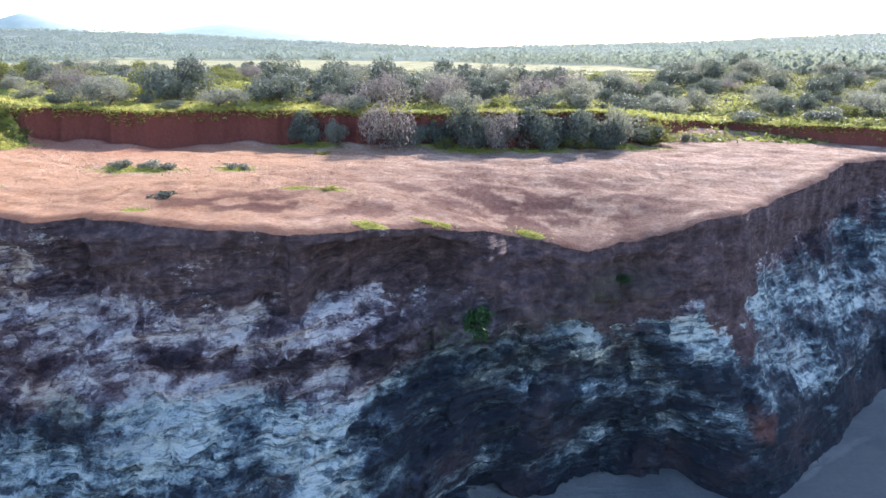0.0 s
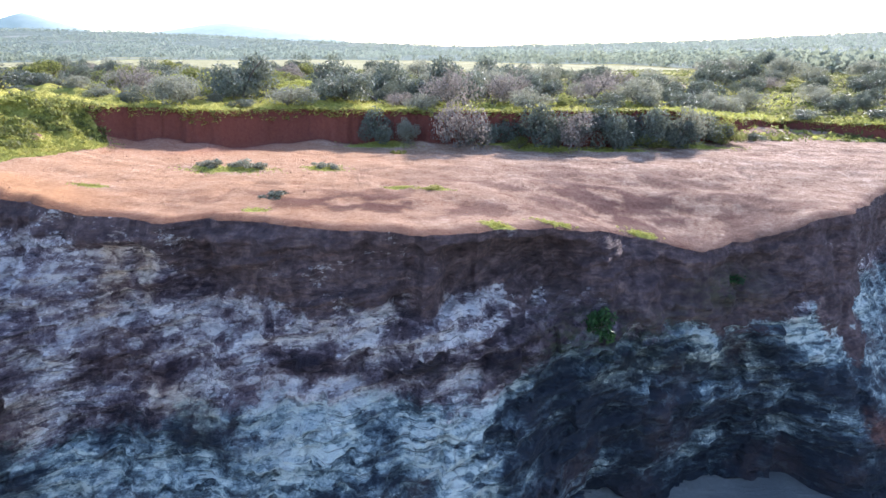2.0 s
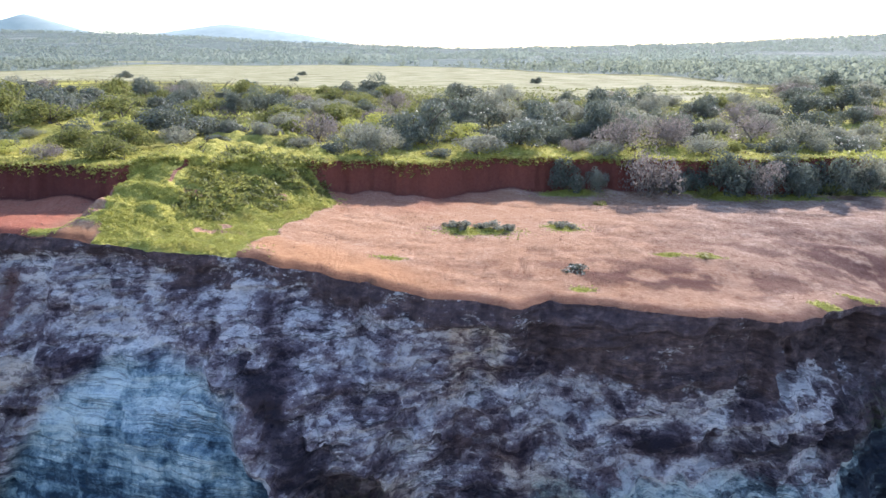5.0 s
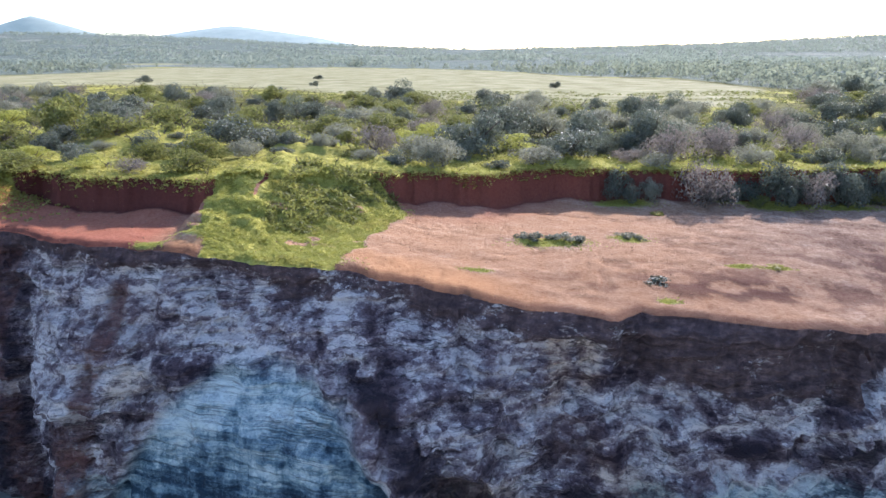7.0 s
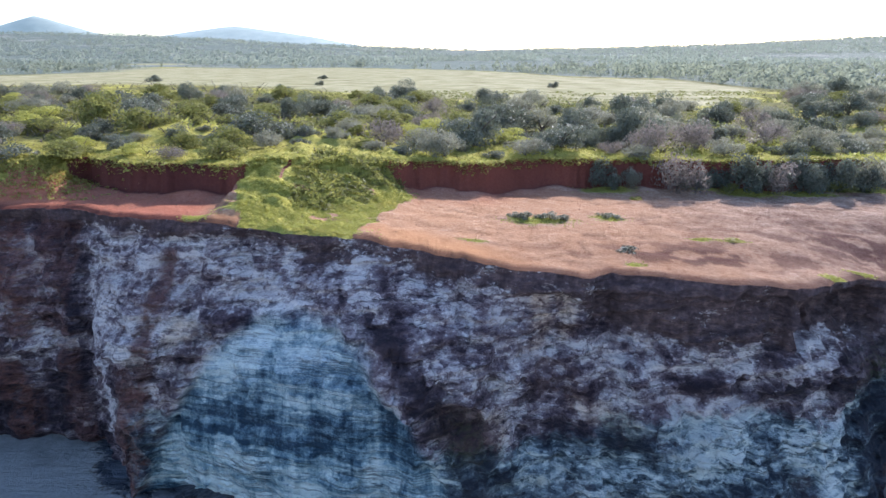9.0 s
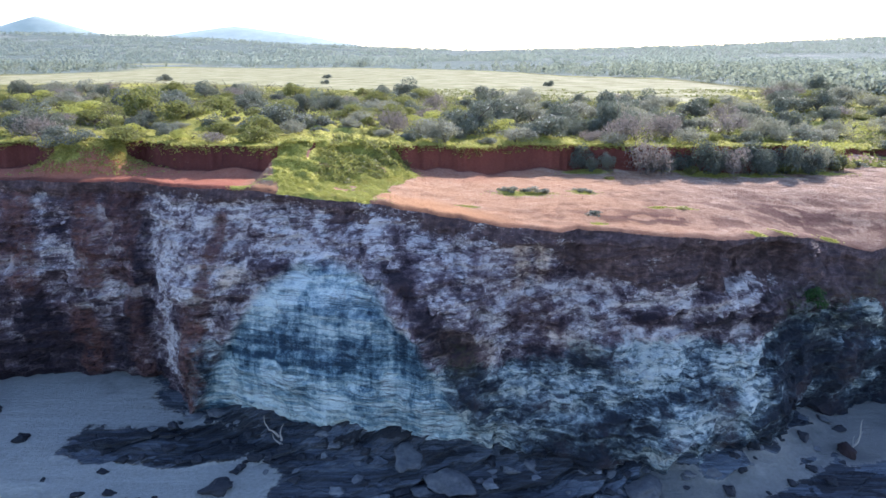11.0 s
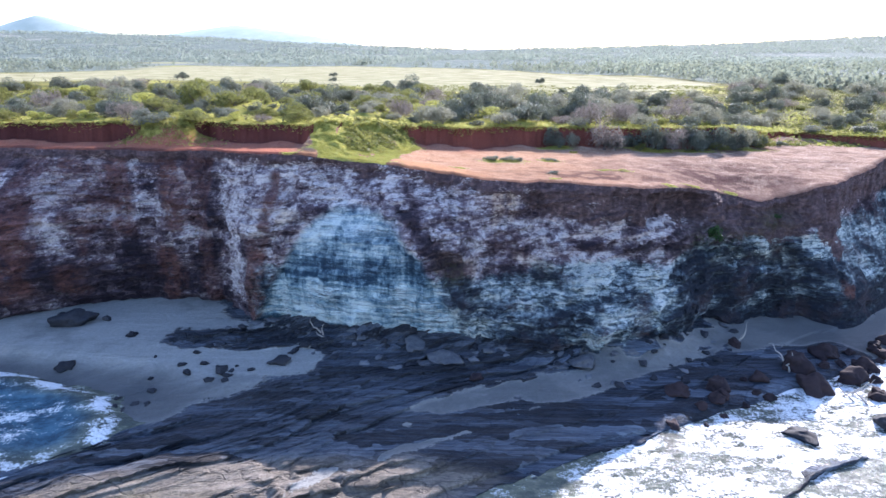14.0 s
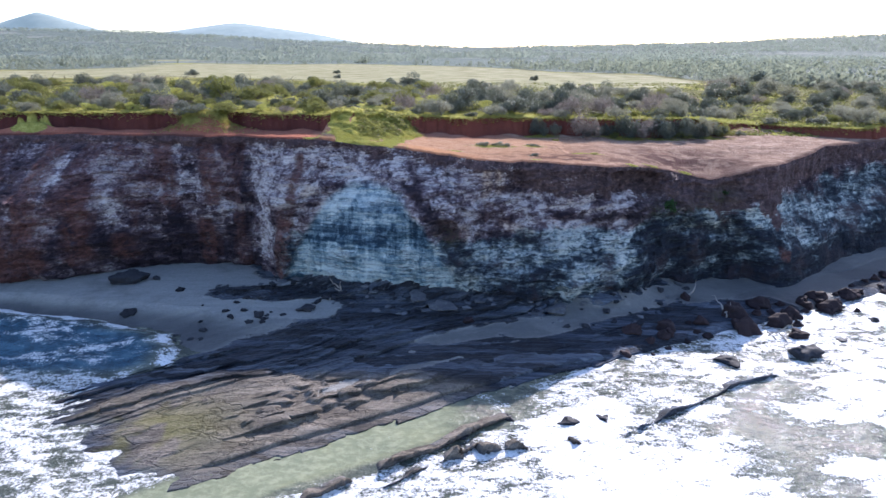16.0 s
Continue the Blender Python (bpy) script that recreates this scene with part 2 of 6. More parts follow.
def shore_z(x, y):
    x, y = np.broadcast_arrays(np.asarray(x, float), np.asarray(y, float))
    v = strike(x, y)
    jag = v + 1.3 * (fbm(x * 0.28, y * 0.28, 0, 4, 53) - 0.5) + 0.4 * (fbm(x * 1.1, y * 1.1, 0, 3, 54) - 0.5)
    cut = np.floor((0.866 * x + 0.5 * y) * 0.8 + 1.5 * fbm(x * 0.4, y * 0.4, 0, 2, 39)).astype(np.int64)
    jag = jag + 0.5 * (lattice(cut, np.floor(v * 0.8).astype(np.int64), cut * 0, 40) - 0.5)
    z = np.interp(jag, [-20, 1.6, 1.9, 3.4, 4.2, 5.6, 6.0, 7.0, 7.4, 9.8, 10.1, 11.2, 11.35, 12.3, 12.45, 17, 40], [-1.2, -0.6, -0.5, -0.45, -0.4, -0.45, -0.35, -0.3, -0.3, -0.25, 0.08, 0.12, 0.3, 0.33, 0.5, 0.7, 1.1])
    # each bed ends in a broken step toward the sea and dips back landward
    rock = 1 - sand_mask(x, y)
    east_low = smooth((x + 19) / 5) * smooth((np.interp(x, [-18, -8, -2, 8, 20], [10.2, 9.6, 8.8, 7.8, 7.0]) - v) / 1.2)
    z = z * (1 - east_low) + east_low * np.minimum(z, -0.35 + 0.3 * (fbm(x * 0.5, y * 0.5, 0, 2, 60) - 0.5))
    z = np.maximum(z, 1.4 * smooth((v - np.interp(x, [-19, -8, -2, 8, 20, 30], [9.6, 8.9, 8.1, 7.2, 6.6, 7.6])) / 1.8) - 1.0)
    z = z + 0.09 * rock * (fbm(x * 0.9, y * 0.9, 0, 3, 66) - 0.5)
    # thin broken ledges that stand out of the shallows
    for line, tilt, half, high, lo, hi in ((6.3, 0.14, 0.26, 0.85, -28, -14.5), (2.6, 0, 0.2, 0.95, -10, 5), (4.2, -0.27, 0.24, 1.0, -20, -10.5), (5.2, 0.1, 0.18, 0.7, -24, -15)):
        broken = smooth((fbm(x * 0.3, y * 0.3, line, 3, 59) - 0.3) / 0.06) * smooth((x - lo) / 2) * smooth((hi - x) / 2)
        off = v - line - tilt * (x - (lo + hi) / 2) - 0.9 * (fbm(x * 0.3, line, 0, 4, 58) - 0.5)
        z = z + high * broken * smooth((off + 0.05) / 0.14) * smooth((half * 3 - off) / (half * 3)) * (0.5 + 0.9 * fbm(x * 0.9, y * 0.9, 0, 3, 57))
    # broken lips of the flat tan slabs
    for line, high, lo, hi in ((14.4, 0.3, -38, -26), (15.8, 0.3, -37, -27), (17.0, 0.28, -42, -31), (18.6, 0.28, -42, -33), (13.4, 0.28, -36, -20), (16.4, 0.2, -38, -24), (15.1, 0.2, -40, -24), (12.6, 0.3, -34, -19), (19.6, 0.3, -42, -30)):
        broken = smooth((fbm(x * 0.35, y * 0.35, line, 3, 49) - 0.40) / 0.06) * smooth((x - lo) / 2) * smooth((hi - x) / 2)
        off = jag - line
        z = z + high * broken * smooth((off + 0.05) / 0.14) * smooth((1.9 - off) / 1.9)
    wet = 0.07 * (x - np.interp(y, LEFT_Y, LEFT_X)) + 0.5 * (fbm(0.87 * x * 0.12 + 0.5 * y * 0.12, (0.87 * y - 0.5 * x) * 0.6, 0, 4, 67) - 0.5)
    z = np.minimum(z, np.maximum(wet, -1.5))
    keep = rock * (1 - east_low) * smooth((v - 10.0) / 0.8) * smooth((z + 0.25) / 0.35)
    shelf = smooth((18.6 - v) / 2.5)
    keep = keep * (1 - 0.75 * smooth((x - 3) / 5))
    for rate, high, seed in ((0.42, 0.42 - 0.40 * shelf, 64), (0.95, 0.26 - 0.22 * shelf, 56), (2.0, 0.13 - 0.09 * shelf, 55)):
        warp = v * rate + 1.8 * (fbm(x * 0.2, y * 0.2, 0, 5, seed) - 0.5)
        bed = np.floor(warp)
        saw = warp - bed
        size = high * smooth((vnoise(x * 0.2, y * 0.2, bed * 3.7, seed + 100) - 0.25) / 0.5)
        z = z + keep * size * (smooth(saw / 0.06) * (1 - saw) - 0.4)
    z = z + 0.55 * bump_at(x, y, -35.5, 17.2, 4.5, 1.6) * fbm(x * 0.5, y * 0.8, 0, 3, 48)
    # fallen scree against the foot
    near = y - foot_y(x)
    z = z + 1.2 * smooth((near + 3.2) / 3.2) * smooth((x + 36) / 8) * smooth((4 - x) / 5) * (0.4 + 0.9 * fbm(x * 0.4, 1.0, 0, 3, 69))
    return z


# ---- materials ----


def material(name):
    m = bpy.data.materials.new(name)
    m.use_nodes = True
    nt = m.node_tree
    bsdf = nt.nodes["Principled BSDF"]
    return m, nt, bsdf


def tex(nt, scale, detail=6.0, rough=0.6, stretch=(1, 1, 1), turn=(0, 0, 0), kind="ShaderNodeTexNoise"):
    pos = nt.nodes.new("ShaderNodeNewGeometry")
    mp = nt.nodes.new("ShaderNodeMapping")
    mp.inputs["Scale"].default_value = stretch
    mp.inputs["Rotation"].default_value = [radians(a) for a in turn]
    nt.links.new(pos.outputs["Position"], mp.inputs["Vector"])
    n = nt.nodes.new(kind)
    n.inputs["Scale"].default_value = scale
    if kind == "ShaderNodeTexNoise":
        n.inputs["Detail"].default_value, n.inputs["Roughness"].default_value = detail, rough
    nt.links.new(mp.outputs["Vector"], n.inputs["Vector"])
    return n.outputs[0]


def cells(nt, scale, stretch=(1, 1, 1), turn=(0, 0, 0), waver=0.35):
    """Angular chips: a random tone for each chip, and the distance to its middle."""
    pos = nt.nodes.new("ShaderNodeNewGeometry")
    n = nt.nodes.new("ShaderNodeTexNoise")
    n.inputs["Scale"].default_value, n.inputs["Detail"].default_value = scale * 1.3, 2
    nt.links.new(pos.outputs["Position"], n.inputs["Vector"])
    shift = nt.nodes.new("ShaderNodeVectorMath")
    shift.operation = "MULTIPLY_ADD"
    shift.inputs[1].default_value = (waver / scale * 2,) * 3
    nt.links.new(n.outputs["Color"], shift.inputs[0])
    nt.links.new(pos.outputs["Position"], shift.inputs[2])
    mp = nt.nodes.new("ShaderNodeMapping")
    mp.inputs["Scale"].default_value = stretch
    mp.inputs["Rotation"].default_value = [radians(a) for a in turn]
    nt.links.new(shift.outputs[0], mp.inputs["Vector"])
    v = nt.nodes.new("ShaderNodeTexVoronoi")
    v.inputs["Scale"].default_value = scale
    nt.links.new(mp.outputs["Vector"], v.inputs["Vector"])
    s = nt.nodes.new("ShaderNodeSeparateColor")
    nt.links.new(v.outputs["Color"], s.inputs["Color"])
    return s.outputs[0], v.outputs["Distance"]


def joints(nt, scale, stretch=(1, 1, 1), turn=(0, 0, 0), waver=0.3):
    """Distance to the nearest joint of a net of cracks."""
    pos = nt.nodes.new("ShaderNodeNewGeometry")
    n = nt.nodes.new("ShaderNodeTexNoise")
    n.inputs["Scale"].default_value, n.inputs["Detail"].default_value = scale * 1.6, 4
    nt.links.new(pos.outputs["Position"], n.inputs["Vector"])
    shift = nt.nodes.new("ShaderNodeVectorMath")
    shift.operation = "MULTIPLY_ADD"
    shift.inputs[1].default_value = (waver / scale * 2,) * 3
    nt.links.new(n.outputs["Color"], shift.inputs[0])
    nt.links.new(pos.outputs["Position"], shift.inputs[2])
    mp = nt.nodes.new("ShaderNodeMapping")
    mp.inputs["Scale"].default_value = stretch
    mp.inputs["Rotation"].default_value = [radians(a) for a in turn]
    nt.links.new(shift.outputs[0], mp.inputs["Vector"])
    v = nt.nodes.new("ShaderNodeTexVoronoi")
    v.feature = "DISTANCE_TO_EDGE"
    v.inputs["Scale"].default_value = scale
    nt.links.new(mp.outputs["Vector"], v.inputs["Vector"])
    return v.outputs["Distance"]


def ramp(nt, value, stops):
    r = nt.nodes.new("ShaderNodeValToRGB")
    el = r.color_ramp.elements
    while len(el) < len(stops):
        el.new(0.5)
    for e, (p, c) in zip(el, stops):
        e.position, e.color = p, (*c, 1) if len(c) == 3 else c
    nt.links.new(value, r.inputs["Fac"])
    return r.outputs["Color"]


def mixc(nt, fac, a, b, mode="MIX"):
    m = nt.nodes.new("ShaderNodeMix")
    m.data_type, m.blend_type = "RGBA", mode
    for sock, val in ((m.inputs["Factor"], fac), (m.inputs["A"], a), (m.inputs["B"], b)):
        if isinstance(val, (int, float)):
            sock.default_value = val
        elif isinstance(val, tuple):
            sock.default_value = (*val, 1)
        else:
            nt.links.new(val, sock)
    return m.outputs["Result"]


def calc(nt, op, a, b=0.0, clamp=False):
    m = nt.nodes.new("ShaderNodeMath")
    m.operation, m.use_clamp = op, clamp
    for sock, val in zip(m.inputs, (a, b)):
        if isinstance(val, (int, float)):
            sock.default_value = val
        else:
            nt.links.new(val, sock)
    return m.outputs[0]


def step(nt, value, lo, hi):
    m = nt.nodes.new("ShaderNodeMapRange")
    m.interpolation_type = "SMOOTHSTEP"
    m.inputs["From Min"].default_value, m.inputs["From Max"].default_value = lo, hi
    nt.links.new(value, m.inputs["Value"])
    return m.outputs["Result"]


def masks(nt, name):
    a = nt.nodes.new("ShaderNodeAttribute")
    a.attribute_name = name
    s = nt.nodes.new("ShaderNodeSeparateColor")
    nt.links.new(a.outputs["Color"], s.inputs["Color"])
    return s.outputs[0], s.outputs[1], s.outputs[2]


def relief(nt, bsdf, height, strength, distance):
    b = nt.nodes.new("ShaderNodeBump")
    b.inputs["Strength"].default_value, b.inputs["Distance"].default_value = strength, distance
    nt.links.new(height, b.inputs["Height"])
    nt.links.new(b.outputs["Normal"], bsdf.inputs["Normal"])


def cliff_material():
    m, nt, bsdf = material("cliff_rock")
    soil, pale, red = masks(nt, "mask")
    dome, dark, moss = masks(nt, "mask2")
    buff, cool_k, _ = masks(nt, "mask3")
    beds = tex(nt, 0.8, 9, 0.66, (0.4, 0.4, 1.6), (0, -14, 0))
    fine = tex(nt, 3.0, 9, 0.72, (0.7, 0.7, 1.3), (0, -14, 0))
    splint = tex(nt, 3.4, 3, 0.5, (0.25, 0.25, 1.7), (0, -13, 0))
    grain = tex(nt, 11.0, 6, 0.7)
    blot = tex(nt, 0.33, 5, 0.6)
    thread = tex(nt, 1.5, 4, 0.55, (0.12, 0.12, 3.0), (0, -11, 0))
    level = tex(nt, 1.4, 3, 0.5, (0.03, 0.03, 2.4), (0, -4, 0))
    streak = tex(nt, 1.1, 7, 0.65, (1.6, 1.6, 0.10))
    chip, chip_d = cells(nt, 0.85, (0.8, 0.8, 1.2), (0, -24, 0), 0.2)
    flake, flake_d = cells(nt, 2.2, (0.65, 0.65, 1.3), (0, -18, 0), 0.18)
    shard, shard_d = cells(nt, 5.4, (0.6, 0.6, 1.3), (0, -14, 0), 0.18)
    hue = tex(nt, 0.42, 6, 0.6, (0.7, 0.7, 1.2), (0, -10, 0))
    deep = step(nt, calc(nt, "ADD", cool_k, calc(nt, "MULTIPLY", calc(nt, "SUBTRACT", fine, 0.5), 1.6)), 0.2, 0.8)
    # broad bands come with the face; the finer breaks are laid over them
    crisp = calc(nt, "SUBTRACT", step(nt, fine, 0.45, 0.56), 0.5)
    sliver = calc(nt, "SUBTRACT", step(nt, splint, 0.45, 0.55), 0.5)
    tone = calc(nt, "MULTIPLY", calc(nt, "SUBTRACT", hue, 0.5), 0.2)
    for part_t, share in ((beds, 0.46), (chip, 0.13), (flake, 0.17), (shard, 0.18), (streak, 0.34), (grain, 0.40)):
        tone = calc(nt, "ADD", tone, calc(nt, "MULTIPLY", calc(nt, "SUBTRACT", part_t, 0.5), share))
    tone = calc(nt, "ADD", tone, calc(nt, "ADD", calc(nt, "MULTIPLY", crisp, 0.10), calc(nt, "MULTIPLY", sliver, calc(nt, "ADD", 0.04, calc(nt, "MULTIPLY", deep, 0.07)))))
    tone = calc(nt, "ADD", tone, calc(nt, "MULTIPLY", calc(nt, "SUBTRACT", thread, 0.5), calc(nt, "MULTIPLY", deep, 0.55)))
    tone = calc(nt, "MULTIPLY", tone, calc(nt, "ADD", 0.55, calc(nt, "MULTIPLY", pale, 1.1)))
    tone = calc(nt, "ADD", calc(nt, "ADD", tone, calc(nt, "MULTIPLY", calc(nt, "SUBTRACT", pale, 0.5), 0.72)), 0.575)
    # small bright chips and dark pits
    chips = tex(nt, 6.0, 4, 0.6, (0.6, 0.6, 1.2), (0, -16, 0))
    pits = tex(nt, 5.0, 5, 0.65, (0.8, 0.8, 1.0), (0, 20, 0))
    tone = calc(nt, "ADD", tone, calc(nt, "MULTIPLY", step(nt, chips, 0.585, 0.64), calc(nt, "MULTIPLY", step(nt, tone, 0.36, 0.6), 0.2)))
    tone = calc(nt, "SUBTRACT", tone, calc(nt, "MULTIPLY", step(nt, pits, 0.42, 0.37), 0.14))
    warm = ramp(nt, tone, [(0.22, (0.032, 0.020, 0.027)), (0.40, (0.108, 0.073, 0.083)), (0.54, (0.225, 0.170, 0.180)), (0.68, (0.43, 0.355, 0.345)), (0.84, (0.70, 0.62, 0.585))])
    cool = ramp(nt, tone, [(0.24, (0.022, 0.027, 0.038)), (0.40, (0.073, 0.092, 0.108)), (0.54, (0.178, 0.218, 0.230)), (0.68, (0.365, 0.415, 0.405)), (0.84, (0.60, 0.62, 0.57))])
    rock = mixc(nt, deep, warm, cool)
    rock = mixc(nt, calc(nt, "MULTIPLY", step(nt, blot, 0.5, 0.66), 0.5), rock, mixc(nt, 0.6, rock, (0.15, 0.085, 0.075)))
    rock = mixc(nt, calc(nt, "MULTIPLY", buff, 0.7), rock, mixc(nt, 1.0, rock, (1.0, 0.84, 0.64), "MULTIPLY"))
    lit = calc(nt, "MULTIPLY", pale, 0.42)
    for part_t, share in ((streak, 0.44), (level, 0.36), (chip, 0.08), (flake, 0.06), (shard, 0.06), (grain, 0.25)):
        lit = calc(nt, "ADD", lit, calc(nt, "MULTIPLY", calc(nt, "SUBTRACT", part_t, 0.5), share))
    lit = calc(nt, "ADD", lit, 0.305)
    domec = ramp(nt, lit, [(0.37, (0.026, 0.056, 0.09)), (0.45, (0.11, 0.19, 0.245)), (0.53, (0.29, 0.40, 0.435)), (0.64, (0.66, 0.74, 0.72))])
    c = mixc(nt, calc(nt, "MULTIPLY", dome, 0.9), rock, domec)
    # cracks along the beds and down the joints
    seams_k = step(nt, calc(nt, "ABSOLUTE", calc(nt, "SUBTRACT", thread, 0.5)), 0.018, 0.0)
    crack = calc(nt, "MULTIPLY", seams_k, step(nt, blot, 0.58, 0.44))
    ledge_k = calc(nt, "MULTIPLY", step(nt, calc(nt, "ABSOLUTE", calc(nt, "SUBTRACT", level, 0.5)), 0.012, 0.0), calc(nt, "MULTIPLY", dome, 0.7))
    crack = calc(nt, "MAXIMUM", crack, ledge_k)
    net = step(nt, joints(nt, 0.55, (0.9, 0.9, 1.3), (0, -14, 0), 0.35), 0.04, 0.0)
    crack = calc(nt, "MAXIMUM", crack, calc(nt, "MULTIPLY", net, calc(nt, "MULTIPLY", step(nt, hue, 0.46, 0.62), 0.6)))
    c = mixc(nt, calc(nt, "MULTIPLY", crack, 0.7), c, (0.020, 0.019, 0.025))
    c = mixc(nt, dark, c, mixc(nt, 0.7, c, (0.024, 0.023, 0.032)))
    redk = calc(nt, "MULTIPLY", red, step(nt, calc(nt, "ADD", calc(nt, "MULTIPLY", streak, 0.6), calc(nt, "MULTIPLY", fine, 0.5)), 0.38, 0.58))
    c = mixc(nt, calc(nt, "MULTIPLY", redk, 0.85), c, ramp(nt, calc(nt, "ADD", calc(nt, "MULTIPLY", fine, 0.5), calc(nt, "MULTIPLY", beds, 0.5)), [(0.38, (0.050, 0.022, 0.021)), (0.62, (0.22, 0.095, 0.075))]))
    soilk = step(nt, calc(nt, "ADD", soil, calc(nt, "MULTIPLY", calc(nt, "SUBTRACT", tone, 0.5), -1.0)), 0.3, 0.75)
    soilc = ramp(nt, calc(nt, "ADD", calc(nt, "MULTIPLY", fine, 0.6), calc(nt, "MULTIPLY", streak, 0.4)), [(0.34, (0.036, 0.023, 0.025)), (0.5, (0.105, 0.066, 0.066)), (0.68, (0.27, 0.175, 0.158))])
    soilk = calc(nt, "MULTIPLY", soilk, step(nt, soil, 0.02, 0.3))
    c = mixc(nt, soilk, c, soilc)
    c = mixc(nt, calc(nt, "MULTIPLY", moss, step(nt, fine, 0.4, 0.6)), c, (0.05, 0.055, 0.02))
    nt.links.new(c, bsdf.inputs["Base Color"])
    bsdf.inputs["Roughness"].default_value = 0.92
    bsdf.inputs["Specular IOR Level"].default_value = 0.2
    facets = calc(nt, "ADD", calc(nt, "MULTIPLY", chip_d, 0.6), calc(nt, "ADD", calc(nt, "MULTIPLY", flake_d, 0.6), calc(nt, "MULTIPLY", shard_d, 0.4)))
    relief(nt, bsdf, calc(nt, "ADD", calc(nt, "ADD", calc(nt, "MULTIPLY", fine, 1.0), facets), calc(nt, "SUBTRACT", calc(nt, "ADD", calc(nt, "MULTIPLY", grain, 0.3), calc(nt, "MULTIPLY", splint, 0.6)), calc(nt, "MULTIPLY", crack, 0.4))), 1.0, 0.3)
    return m


def land_material():
    m, nt, bsdf = material("red_earth_and_turf")
    veg, red, rill = masks(nt, "mask")
    field, wood, orange = masks(nt, "mask2")
    grit = tex(nt, 6.5, 9, 0.78)
    mid = tex(nt, 0.9, 9, 0.74, (0.9, 1.2, 1), (0, 0, 12))
    wide = tex(nt, 0.13, 4, 0.55)
    soil = ramp(nt, calc(nt, "ADD", calc(nt, "MULTIPLY", mid, 0.48), calc(nt, "MULTIPLY", grit, 0.52)), [(0.37, (0.105, 0.052, 0.036)), (0.45, (0.25, 0.155, 0.107)), (0.53, (0.35, 0.237, 0.172)), (0.62, (0.50, 0.37, 0.285))])
    soil = mixc(nt, orange, soil, ramp(nt, grit, [(0.3, (0.33, 0.155, 0.075)), (0.7, (0.47, 0.265, 0.14))]))
    soil = mixc(nt, red, soil, ramp(nt, grit, [(0.3, (0.25, 0.068, 0.045)), (0.7, (0.44, 0.155, 0.098))]))
    # darkens rills and coarse soil, and paints shade onto the bank face
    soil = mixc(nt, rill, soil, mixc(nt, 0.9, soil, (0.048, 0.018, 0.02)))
    turf = ramp(nt, calc(nt, "ADD", calc(nt, "MULTIPLY", mid, 0.5), calc(nt, "MULTIPLY", grit, 0.5)), [(0.37, (0.135, 0.122, 0.03)), (0.47, (0.275, 0.25, 0.055)), (0.60, (0.46, 0.41, 0.12))])
    heath = ramp(nt, calc(nt, "ADD", calc(nt, "MULTIPLY", mid, 0.5), calc(nt, "MULTIPLY", grit, 0.5)), [(0.38, (0.055, 0.054, 0.021)), (0.5, (0.13, 0.12, 0.04)), (0.62, (0.25, 0.225, 0.08))])
    turf = mixc(nt, orange, turf, heath)
    grassy = step(nt, calc(nt, "ADD", veg, calc(nt, "MULTIPLY", calc(nt, "SUBTRACT", mid, 0.5), 0.9)), 0.35, 0.6)
    c = mixc(nt, grassy, soil, turf)
    meadow = ramp(nt, calc(nt, "ADD", calc(nt, "MULTIPLY", wide, 0.6), calc(nt, "MULTIPLY", mid, 0.4)), [(0.38, (0.20, 0.18, 0.09)), (0.5, (0.285, 0.26, 0.145)), (0.62, (0.37, 0.335, 0.205))])
    c = mixc(nt, field, c, meadow)
    bush = tex(nt, 0.16, 5, 0.7)
    # woodland floor kept pale and grey, with distance haze put into its colour
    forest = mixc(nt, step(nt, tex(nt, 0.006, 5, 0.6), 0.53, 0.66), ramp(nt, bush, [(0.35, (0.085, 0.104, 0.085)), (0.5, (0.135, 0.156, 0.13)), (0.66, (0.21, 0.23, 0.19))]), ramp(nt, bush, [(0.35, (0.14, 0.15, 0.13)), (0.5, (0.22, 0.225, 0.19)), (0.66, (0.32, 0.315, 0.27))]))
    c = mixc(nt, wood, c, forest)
    nt.links.new(c, bsdf.inputs["Base Color"])
    bsdf.inputs["Roughness"].default_value = 0.95
    bsdf.inputs["Specular IOR Level"].default_value = 0.02
    relief(nt, bsdf, calc(nt, "ADD", mid, calc(nt, "MULTIPLY", grit, 0.6)), 0.8, 0.18)
    return m


